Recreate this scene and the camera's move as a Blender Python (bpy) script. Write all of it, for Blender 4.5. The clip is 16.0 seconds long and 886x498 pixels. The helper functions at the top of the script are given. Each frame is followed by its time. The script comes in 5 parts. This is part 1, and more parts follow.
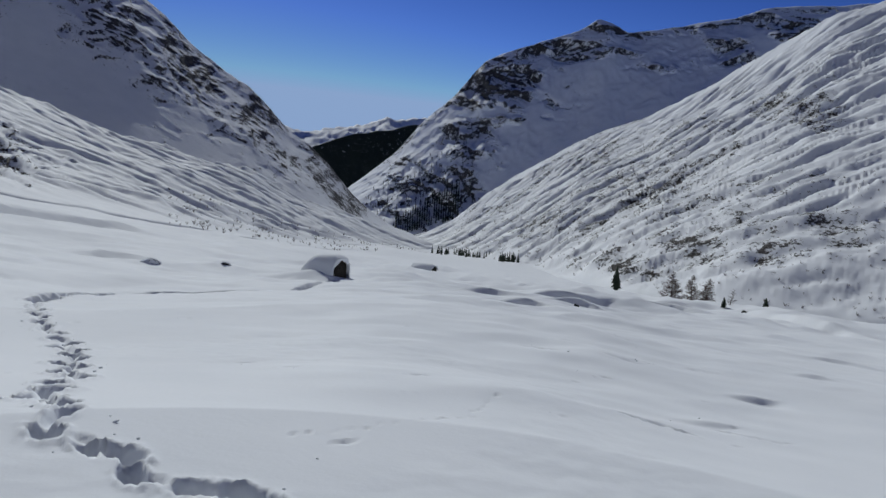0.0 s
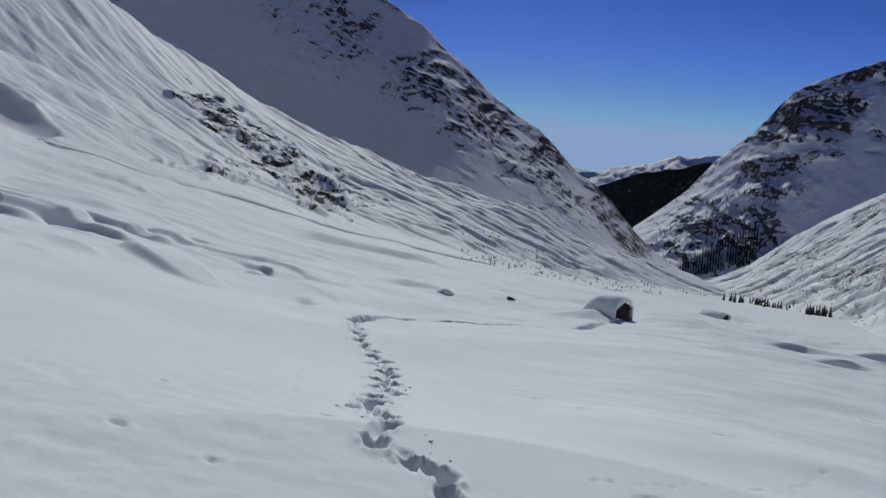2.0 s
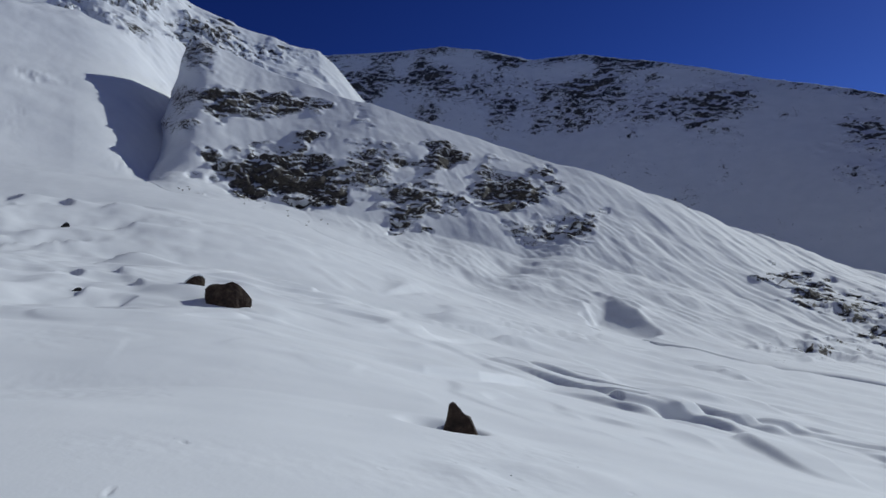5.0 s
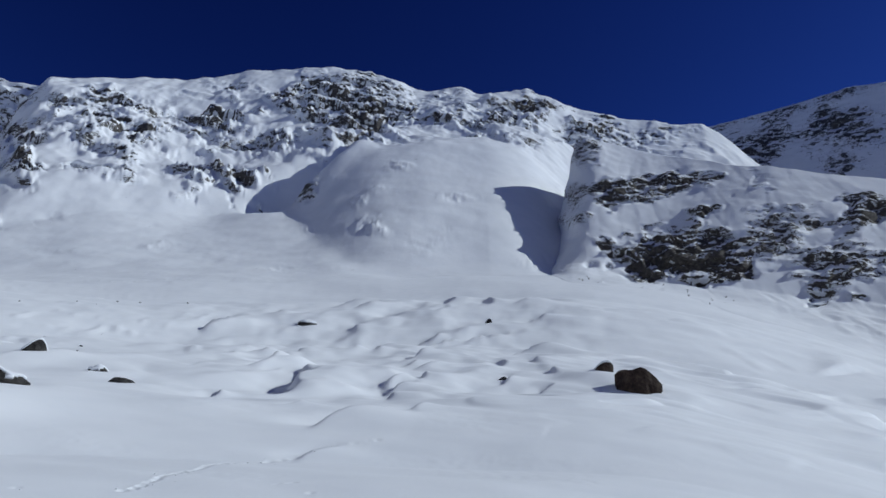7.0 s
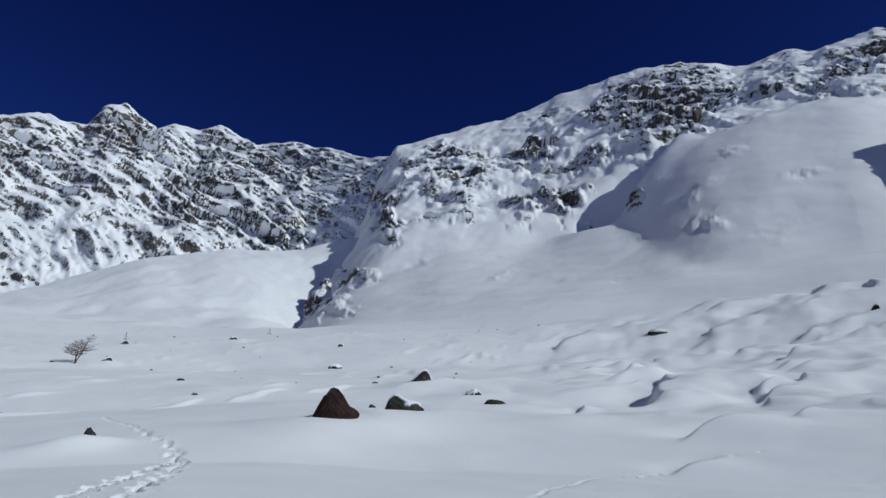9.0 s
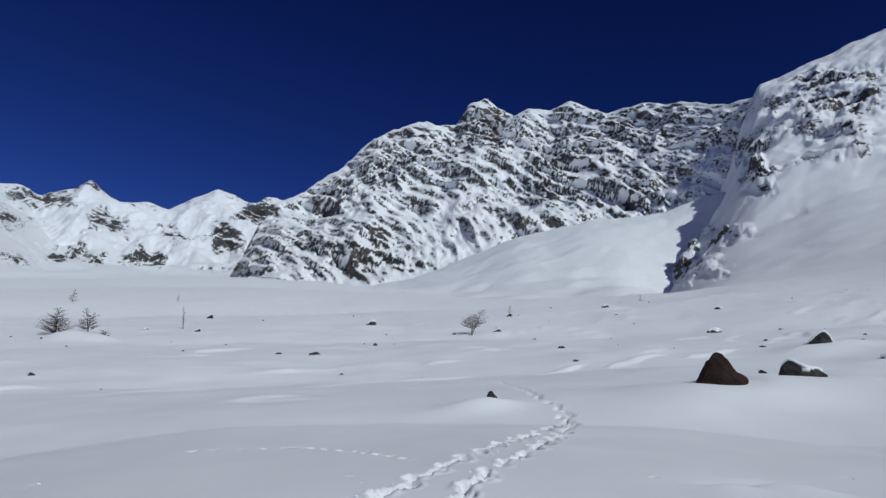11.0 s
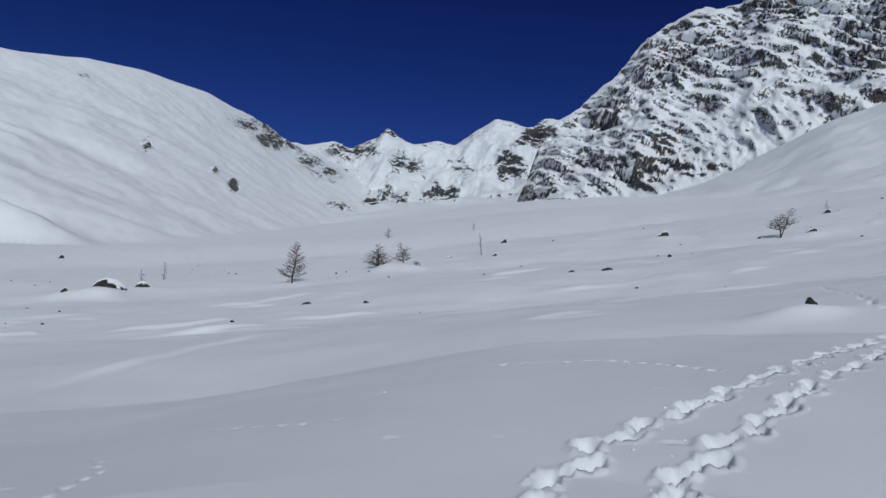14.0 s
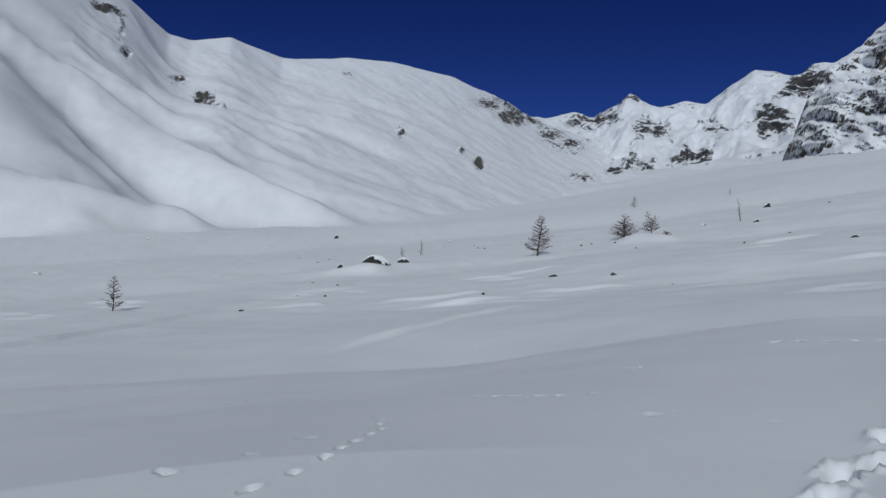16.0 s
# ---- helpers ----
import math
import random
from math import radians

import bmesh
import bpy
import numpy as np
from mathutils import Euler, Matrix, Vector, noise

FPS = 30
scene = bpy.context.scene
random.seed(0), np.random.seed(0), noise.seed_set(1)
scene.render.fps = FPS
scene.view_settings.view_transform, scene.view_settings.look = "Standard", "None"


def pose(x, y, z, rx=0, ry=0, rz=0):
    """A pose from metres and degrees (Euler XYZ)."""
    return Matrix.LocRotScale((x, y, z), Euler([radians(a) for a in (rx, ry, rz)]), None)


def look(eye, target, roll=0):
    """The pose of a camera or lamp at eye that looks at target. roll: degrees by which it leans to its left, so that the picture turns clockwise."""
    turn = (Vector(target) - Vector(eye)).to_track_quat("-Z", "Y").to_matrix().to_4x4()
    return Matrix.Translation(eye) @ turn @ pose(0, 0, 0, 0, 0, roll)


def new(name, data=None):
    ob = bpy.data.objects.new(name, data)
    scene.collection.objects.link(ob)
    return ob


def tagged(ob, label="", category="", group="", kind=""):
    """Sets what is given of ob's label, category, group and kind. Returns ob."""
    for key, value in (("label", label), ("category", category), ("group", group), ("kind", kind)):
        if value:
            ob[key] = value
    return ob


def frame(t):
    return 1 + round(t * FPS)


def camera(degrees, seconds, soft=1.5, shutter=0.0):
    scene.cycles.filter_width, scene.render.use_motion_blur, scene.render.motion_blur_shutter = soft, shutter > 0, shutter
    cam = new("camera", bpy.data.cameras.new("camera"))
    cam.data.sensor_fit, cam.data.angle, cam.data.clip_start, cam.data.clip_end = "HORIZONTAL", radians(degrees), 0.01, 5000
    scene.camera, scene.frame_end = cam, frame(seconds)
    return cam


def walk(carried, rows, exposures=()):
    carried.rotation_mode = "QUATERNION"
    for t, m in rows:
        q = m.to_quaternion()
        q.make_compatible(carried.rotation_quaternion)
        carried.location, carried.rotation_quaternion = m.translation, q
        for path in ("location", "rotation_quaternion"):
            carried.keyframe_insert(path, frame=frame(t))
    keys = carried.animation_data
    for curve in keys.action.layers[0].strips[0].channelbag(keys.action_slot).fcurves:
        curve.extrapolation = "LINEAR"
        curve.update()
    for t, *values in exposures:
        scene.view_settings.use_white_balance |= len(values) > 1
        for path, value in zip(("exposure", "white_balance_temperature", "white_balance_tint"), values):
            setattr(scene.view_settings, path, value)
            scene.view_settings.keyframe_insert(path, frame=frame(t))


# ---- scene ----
# ---- camera ----
EXPOSURES = [(0.0, -0.10, 6250, 4.0), (3.5, -0.20, 6180, 4.0), (6.0, 0.08, 5960, 4.0), (7.0, 0.10, 5860, 4.0), (8.5, 0.03, 6010, 4.0), (10.0, -0.06, 6060, 4.0), (12.5, -0.17, 6120, 4.0), (14.0, -0.28, 6110, 4.0), (16.0, -0.40, 6090, 4.0)]
cam = camera(66.66, 16.0)
PATH = [
    (0.0, pose(0.000, 0.000, 1.600, 82.07, -3.08, 0.10)),
    (0.5, pose(-0.058, 0.011, 1.598, 82.72, -2.97, 4.35)),
    (1.0, pose(-0.118, 0.023, 1.597, 83.19, -2.94, 9.81)),
    (1.5, pose(-0.184, 0.022, 1.595, 83.67, -2.70, 17.09)),
    (2.0, pose(-0.238, 0.007, 1.597, 84.16, -2.78, 23.84)),
    (2.5, pose(-0.284, -0.020, 1.601, 84.85, -2.31, 31.04)),
    (3.0, pose(-0.315, -0.045, 1.608, 85.29, -2.19, 38.54)),
    (3.5, pose(-0.368, -0.091, 1.621, 85.98, -1.31, 46.62)),
    (3.7, pose(-0.380, -0.119, 1.626, 88.25, -1.58, 50.58)),
    (5.8, pose(-0.505, -0.410, 1.676, 103.67, 3.02, 80.47)),
    (6.0, pose(-0.516, -0.438, 1.681, 103.76, 1.61, 82.98)),
    (6.5, pose(-0.520, -0.453, 1.686, 107.21, 0.79, 94.12)),
    (7.0, pose(-0.517, -0.454, 1.690, 108.70, 0.69, 104.31)),
    (7.5, pose(-0.519, -0.472, 1.689, 109.43, 0.03, 111.71)),
    (8.0, pose(-0.520, -0.485, 1.688, 108.83, -0.39, 119.88)),
    (8.5, pose(-0.516, -0.527, 1.692, 109.97, -0.00, 126.19)),
    (9.0, pose(-0.505, -0.559, 1.689, 110.10, 0.37, 133.74)),
    (9.5, pose(-0.488, -0.595, 1.687, 109.05, -0.07, 142.78)),
    (10.0, pose(-0.488, -0.600, 1.688, 107.59, -0.93, 154.01)),
    (10.2, pose(-0.486, -0.601, 1.687, 107.66, -1.62, 155.71)),
    (12.3, pose(-0.469, -0.612, 1.685, 103.37, -3.18, 180.09)),
    (12.5, pose(-0.468, -0.613, 1.685, 102.92, -3.38, 181.39)),
    (13.0, pose(-0.469, -0.615, 1.685, 101.09, -3.47, 184.27)),
    (13.5, pose(-0.469, -0.611, 1.684, 99.42, -2.82, 187.07)),
    (14.0, pose(-0.470, -0.608, 1.683, 98.33, -2.41, 188.97)),
    (14.5, pose(-0.461, -0.607, 1.684, 96.65, -2.31, 193.45)),
    (15.0, pose(-0.434, -0.607, 1.684, 96.91, -3.27, 197.22)),
    (15.5, pose(-0.408, -0.605, 1.685, 95.78, -2.77, 204.28)),
    (16.0, pose(-0.384, -0.598, 1.686, 95.01, -3.03, 209.59)),
]
walk(cam, PATH, EXPOSURES)

# ---- light ----
SUN_AZ, SUN_EL = 19.5, 31.0          # degrees to the left of +y, degrees up
world = bpy.data.worlds.new("winter_sky")
scene.world = world
world.use_nodes = True
wn = world.node_tree.nodes
sky = wn.new("ShaderNodeTexSky")
sky.sky_type = "NISHITA"
sky.sun_disc = False
sky.sun_elevation = radians(SUN_EL)
sky.sun_rotation = radians(-SUN_AZ)
sky.altitude = 2600
sky.air_density, sky.dust_density, sky.ozone_density = 1.0, 0.4, 2.5
# the clear high-mountain sky: each colour deepened away from the sun
split, join = wn.new("ShaderNodeSeparateColor"), wn.new("ShaderNodeCombineColor")
world.node_tree.links.new(sky.outputs[0], split.inputs[0])
for k, (power, gain, most) in enumerate(((2.0, 0.0078, 6.0), (1.95, 0.0070, 7.8), (1.65, 0.0168, 8.9))):
    cap, lift, scale = wn.new("ShaderNodeMath"), wn.new("ShaderNodeMath"), wn.new("ShaderNodeMath")
    cap.operation, lift.operation, scale.operation = "MINIMUM", "POWER", "MULTIPLY"
    cap.inputs[1].default_value, lift.inputs[1].default_value, scale.inputs[1].default_value = most, power, gain
    world.node_tree.links.new(split.outputs[k], cap.inputs[0])
    world.node_tree.links.new(cap.outputs[0], lift.inputs[0])
    world.node_tree.links.new(lift.outputs[0], scale.inputs[0])
    world.node_tree.links.new(scale.outputs[0], join.inputs[k])
world.node_tree.links.new(join.outputs[0], wn["Background"].inputs[0])
wn["Background"].inputs[1].default_value = 1.0
sun = new("sun", bpy.data.lights.new("sun", "SUN"))
sun.data.energy, sun.data.angle, sun.data.color = 2.75, radians(0.53), (1.0, 0.985, 0.94)
sa, se = radians(SUN_AZ), radians(SUN_EL)
sun.matrix_world = look((0, 0, 0), (math.sin(sa) * math.cos(se), -math.cos(sa) * math.cos(se), -math.sin(se)))


# ---- numbers ----
def lattice(ix, iy, seed):
    """Two repeatable pseudo-random numbers in -1..1 for every lattice point."""
    n = (ix * 374761393 + iy * 668265263 + seed * 1442695041) & 0xFFFFFFFF
    n = ((n ^ (n >> 13)) * 1274126177) & 0xFFFFFFFF
    n = n ^ (n >> 16)
    a = (n & 0xFFFF) / 65536.0 * 2 * math.pi
    return np.cos(a), np.sin(a)


def perlin(x, y, seed=0):
    x, y = np.broadcast_arrays(np.asarray(x, float), np.asarray(y, float))
    x0, y0 = np.floor(x), np.floor(y)
    fx, fy = x - x0, y - y0
    ix, iy = x0.astype(np.int64), y0.astype(np.int64)
    u, v = fx * fx * fx * (fx * (fx * 6 - 15) + 10), fy * fy * fy * (fy * (fy * 6 - 15) + 10)
    out = 0
    for dx in (0, 1):
        for dy in (0, 1):
            gx, gy = lattice(ix + dx, iy + dy, seed)
            out = out + (u if dx else 1 - u) * (v if dy else 1 - v) * (gx * (fx - dx) + gy * (fy - dy))
    return out * 1.5


def fbm(x, y, octaves=4, seed=0, gain=0.5):
    total, amp = 0, 1.0
    for o in range(octaves):
        total = total + amp * perlin(x * 2 ** o + 17.3 * o, y * 2 ** o - 9.1 * o, seed + o)
        amp *= gain
    return total


def ridged(x, y, octaves=4, seed=0, gain=0.5):
    total, amp = 0, 1.0
    for o in range(octaves):
        n = 1 - np.abs(perlin(x * 2 ** o + 31.7 * o, y * 2 ** o + 5.3 * o, seed + o)) * 2
        total = total + amp * n
        amp *= gain
    return total


def smooth(a, b, v):
    t = np.clip((v - a) / (b - a), 0, 1)
    return t * t * (3 - 2 * t)


def bell(v, mid, half):
    return np.exp(-((v - mid) / half) ** 2)


def curve_at(points, az, blur=0.3):
    """Distance and angle of height of a line over the azimuth."""
    p = np.array(points, float)
    fine = np.arange(p[0, 0] - 6, p[-1, 0] + 6, 0.1)
    out = []
    for k, width in ((1, 2.5), (2, blur)):
        raw = np.interp(fine, p[:, 0], p[:, k])
        taps = np.exp(-(np.arange(-60, 61) * 0.1 / width) ** 2)
        out.append(np.interp(az, fine, np.convolve(np.pad(raw, 60, "edge"), taps / taps.sum(), "valid")))
    return out


# ---- materials ----
def nodes_of(name):
    m = bpy.data.materials.new(name)
    m.use_nodes = True
    return m, m.node_tree.nodes, m.node_tree.links


def noise_node(n, l, vec, scale, detail=4.0, rough=0.55, stretch=None):
    t = n.new("ShaderNodeTexNoise")
    t.inputs["Scale"].default_value, t.inputs["Detail"].default_value, t.inputs["Roughness"].default_value = scale, detail, rough
    if stretch:
        m = n.new("ShaderNodeMapping")
        m.inputs["Scale"].default_value = stretch[:3]
        m.inputs["Rotation"].default_value = (0, 0, radians(stretch[3]) if len(stretch) > 3 else 0)
        l.new(vec, m.inputs["Vector"])
        vec = m.outputs[0]
    l.new(vec, t.inputs["Vector"])
    return t.outputs["Fac"]


def ramp(n, l, fac, stops):
    r = n.new("ShaderNodeValToRGB")
    while len(r.color_ramp.elements) < len(stops):
        r.color_ramp.elements.new(0.5)
    for e, (pos, col) in zip(r.color_ramp.elements, stops):
        e.position, e.color = pos, (*col, 1) if len(col) == 3 else col
    l.new(fac, r.inputs[0])
    return r.outputs[0]


def maths(n, l, op, a, b=0.0, clamp=False):
    m = n.new("ShaderNodeMath")
    m.operation, m.use_clamp = op, clamp
    for k, v in enumerate((a, b)):
        if isinstance(v, (int, float)):
            m.inputs[k].default_value = v
        else:
            l.new(v, m.inputs[k])
    return m.outputs[0]


def mixed(n, l, fac, a, b):
    m = n.new("ShaderNodeMix")
    m.data_type = "RGBA"
    l.new(fac, m.inputs[0])
    for k, v in ((6, a), (7, b)):
        if isinstance(v, tuple):
            m.inputs[k].default_value = (*v, 1)
        else:
            l.new(v, m.inputs[k])
    return m.outputs[2]


def bump(n, l, height, strength, distance, normal=None):
    b = n.new("ShaderNodeBump")
    b.inputs["Strength"].default_value, b.inputs["Distance"].default_value = strength, distance
    l.new(height, b.inputs["Height"])
    if normal:
        l.new(normal, b.inputs["Normal"])
    return b.outputs[0]


def snow_material():
    m, n, l = nodes_of("wind_packed_snow")
    pos = n.new("ShaderNodeNewGeometry").outputs["Position"]
    bsdf = n["Principled BSDF"]
    col = ramp(n, l, noise_node(n, l, pos, 0.35, 5), [(0.3, (0.78, 0.80, 0.83)), (0.7, (0.83, 0.845, 0.87))])
    l.new(col, bsdf.inputs["Base Color"])
    bsdf.inputs["Roughness"].default_value = 0.8
    bsdf.inputs["Specular IOR Level"].default_value = 0.06
    b1 = bump(n, l, noise_node(n, l, pos, 1.1, 6, 0.6, (1, 1.4, 1, 20)), 0.16, 0.06)
    b2 = bump(n, l, noise_node(n, l, pos, 14, 4, 0.6), 0.25, 0.012, b1)
    l.new(b2, bsdf.inputs["Normal"])
    return m


def strata_vector(n, l, pos, azimuth, dip, flat):
    """Coordinates squeezed across the beds of a rock face seen from that azimuth: beds fall by dip degrees to the viewer's right."""
    a, d = radians(azimuth), radians(dip)
    axis = (math.cos(a) * math.sin(d), math.sin(a) * math.sin(d), math.cos(d))
    dot, scale, add = (n.new("ShaderNodeVectorMath") for _ in range(3))
    dot.operation, scale.operation, add.operation = "DOT_PRODUCT", "SCALE", "ADD"
    dot.inputs[1].default_value, scale.inputs[0].default_value = axis, axis
    l.new(pos, dot.inputs[0])
    l.new(maths(n, l, "MULTIPLY", dot.outputs["Value"], flat - 1.0), scale.inputs["Scale"])
    l.new(pos, add.inputs[0])
    l.new(scale.outputs[0], add.inputs[1])
    return add.outputs[0]


def mountain_material(name, dark, mid, light, grain, beds, relief):
    """Snow and rock, divided by the surface's rock share and two scales of noise. grain: patches per metre; beds: azimuth, dip, flatness."""
    m, n, l = nodes_of(name)
    pos = n.new("ShaderNodeNewGeometry").outputs["Position"]
    bed = strata_vector(n, l, pos, *beds)
    att = n.new("ShaderNodeAttribute")
    att.attribute_name = "rock"
    bsdf = n["Principled BSDF"]
    coarse = noise_node(n, l, bed, grain, 8, 0.62)
    fine = noise_node(n, l, bed, grain * 5, 6, 0.65)
    mixn = maths(n, l, "ADD", maths(n, l, "MULTIPLY", coarse, 0.5), maths(n, l, "MULTIPLY", fine, 0.5))
    share = maths(n, l, "ADD", maths(n, l, "MULTIPLY", maths(n, l, "SUBTRACT", mixn, 0.5), 3.6), att.outputs["Fac"])
    mask = ramp(n, l, share, [(0.47, (0, 0, 0)), (0.58, (1, 1, 1))])
    rock = ramp(n, l, noise_node(n, l, bed, grain * 3, 8, 0.7), [(0.3, dark), (0.5, mid), (0.72, light)])
    snow = ramp(n, l, noise_node(n, l, pos, grain * 0.5, 5), [(0.3, (0.77, 0.79, 0.82)), (0.7, (0.83, 0.845, 0.87))])
    l.new(mixed(n, l, mask, snow, rock), bsdf.inputs["Base Color"])
    bsdf.inputs["Roughness"].default_value = 0.75
    bsdf.inputs["Specular IOR Level"].default_value = 0.06
    height = maths(n, l, "MULTIPLY", mask, maths(n, l, "ADD", mixn, 0.3))
    drift = noise_node(n, l, pos, 0.12, 7, 0.6, (0.8, 1.0, 0.9))
    b1 = bump(n, l, drift, 0.12, 2.0)
    l.new(bump(n, l, height, 0.7, relief, b1), bsdf.inputs["Normal"])
    return m


MAT_SNOW = snow_material()
MAT_KNOLL = mountain_material("knoll_rock_and_snow", (0.028, 0.026, 0.024), (0.080, 0.072, 0.064), (0.21, 0.19, 0.165), 0.22, (80, 6, 2.6), 0.9)
MAT_WEST = mountain_material("west_rock_and_snow", (0.028, 0.026, 0.026), (0.080, 0.074, 0.070), (0.21, 0.19, 0.175), 0.13, (115, 14, 2.4), 1.4)
MAT_HEAD = mountain_material("bedded_rock_and_snow", (0.028, 0.027, 0.027), (0.085, 0.080, 0.076), (0.22, 0.205, 0.19), 0.075, (160, 34, 2.6), 2.5)
MAT_FAR = mountain_material("grey_rock_and_snow", (0.021, 0.021, 0.022), (0.060, 0.058, 0.060), (0.165, 0.157, 0.155), 0.085, (0, 10, 1.5), 2.0)
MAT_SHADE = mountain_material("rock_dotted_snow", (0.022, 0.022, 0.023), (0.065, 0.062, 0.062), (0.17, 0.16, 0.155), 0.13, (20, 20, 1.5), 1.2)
MAT_EAST = mountain_material("east_slope_snow", (0.028, 0.026, 0.026), (0.080, 0.074, 0.070), (0.19, 0.175, 0.165), 0.17, (240, 0, 1.2), 1.0)


# ---- terrain ----
def sheet(name, x, y, z, material, rock=None):
    """A grid mesh from arrays of rows and columns."""
    rows, cols = x.shape
    me = bpy.data.meshes.new(name)
    me.vertices.add(rows * cols)
    me.vertices.foreach_set("co", np.stack([x, y, z], -1).astype(np.float32).ravel())
    i = np.arange(rows * cols).reshape(rows, cols)
    quads = np.stack([i[:-1, 1:], i[:-1, :-1], i[1:, :-1], i[1:, 1:]], -1).reshape(-1, 4)
    me.loops.add(quads.size)
    me.loops.foreach_set("vertex_index", quads.astype(np.int32).ravel())
    me.polygons.add(len(quads))
    me.polygons.foreach_set("loop_start", np.arange(0, quads.size, 4, dtype=np.int32))
    me.polygons.foreach_set("use_smooth", np.ones(len(quads), bool))
    me.update(calc_edges=True)
    if rock is not None:
        a = me.attributes.new("rock", "FLOAT", "POINT")
        a.data.foreach_set("value", rock.astype(np.float32).ravel())
    me.materials.append(material)
    return new(name, me)


EYE = 1.6


def steps(*pieces):
    """Uneven steps: (from, to, count), joined."""
    return np.concatenate([np.linspace(a, b, c, endpoint=False) for a, b, c in pieces] + [[pieces[-1][1]]])


def slope_layer(lines, az, rows, sag=0.0):
    """A mountain side through lines of (azimuth, distance, angle of height), nearest first: x, y, z and 0..1 per piece."""
    rr, zz, ss = [], [], []
    got = [curve_at(p, az, 1.2 if k == len(lines) - 2 else 3.0 if k == 0 else 1.6) for k, p in enumerate(lines)]
    got = [(r, EYE + r * np.tan(np.radians(e))) for r, e in got]
    top = len(lines) - 2
    notch = EYE + got[top][0] * np.tan(np.radians(curve_at(lines[top], az, 0.22)[1])) - got[top][1]
    for k, count in enumerate(rows):
        (ra, za), (rb, zb) = got[k], got[k + 1]
        for s in np.linspace(0, 1, count, endpoint=k == len(rows) - 1):
            rr.append(ra + (rb - ra) * s), zz.append(za + (zb - za) * (s - sag * s * (1 - s) * (k == 0))), ss.append(np.full_like(az, k + s))
    r, z, s = np.array(rr), np.array(zz), np.array(ss)
    z = z + notch * smooth(top - 0.3, top, s)
    a = np.radians(az)[None, :]
    return -np.sin(a) * r, np.cos(a) * r, z, s


def creases(x, y, width, length, seed):
    """Narrow grooves down the slope: 0 in the groove, 1 outside."""
    bend = y + 14 * perlin(x / 90, y / 90, seed + 5) + 3 * perlin(x / 20, y / 20, seed + 6)
    return smooth(0.0, 0.16, np.abs(perlin(bend / width, x / length, seed)))


def height_angle(x, y, z):
    return np.degrees(np.arctan2(z - EYE, np.hypot(x, y)))


def steepness(x, y, z):
    """The surface's tilt from level, in degrees."""
    p = np.stack([x, y, z], -1)
    n = np.cross(np.gradient(p, axis=0), np.gradient(p, axis=1))
    return np.degrees(np.arccos(np.abs(n[..., 2]) / (np.linalg.norm(n, axis=-1) + 1e-9)))


def bare(tilt, region, percent):
    """Steeper faces shed their snow: this share of the region stays white."""
    return np.clip((tilt - np.percentile(tilt[region], percent)) / 26, -0.5, 0.42)


def blobs(az, el, spots):
    """Rock share from spots of (azimuth, height angle, half width, half height, share)."""
    total = np.full(el.shape, -1.0)
    torn = np.maximum(0.35, 1 + 1.1 * fbm(az / 2.6, el / 1.3, 3, 33))
    for a, e, wa, we, share in spots:
        total = np.maximum(total, share - 0.36 * torn * (((az - a) / wa) ** 2 + ((el - e) / we) ** 2))
    return total


def streaks(x, y, width, length, seed, octaves=3):
    """Gullies and ribs that run down the valley sides, across its axis."""
    bend = y + 18 * perlin(x / 140, y / 140, seed + 5)
    return fbm(bend / width, x / length, octaves, seed, 0.55)


def beds(A, z, reach, size, flat, dip, seed, octaves=5):
    """Ledges of a rock face, -1..1: long along the beds, which fall by dip degrees to the right, short across them."""
    u, d = -np.radians(A) * reach, radians(dip)
    p, q = u * math.cos(d) - z * math.sin(d), u * math.sin(d) + z * math.cos(d)
    bent = 0.35 * size * perlin(u / size / 1.3, z / size / 1.3, seed + 40)
    return 0.75 * (ridged((p + bent) / size, (q + 0.5 * bent) * flat / size, octaves, seed, 0.56) - 1.0)


def pushed(x, y, out):
    """Moved level towards the middle of the valley by out metres."""
    k = 1 - out / np.hypot(x, y)
    return x * k, y * k


def on_floor(x, y, z, s, k, top=1.0, dip=0.08):
    """The foot of a slope run out softly onto the valley floor over k metres of height."""
    low = s[:, 0] < top
    z = z - 2.5 * k * (1 - smooth(0.0, dip, s))
    f = np.full(z.shape, -1e4)
    f[low] = floor_height(x[low], y[low]) + relief(x[low], y[low])
    h = np.clip(0.5 + 0.5 * (z - f) / k, 0, 1)
    both = np.where(h < 1, f * (1 - h) + z * h + k * h * (1 - h), z)
    return both - 2.0 * (1 - smooth(0.0, 0.14, h))


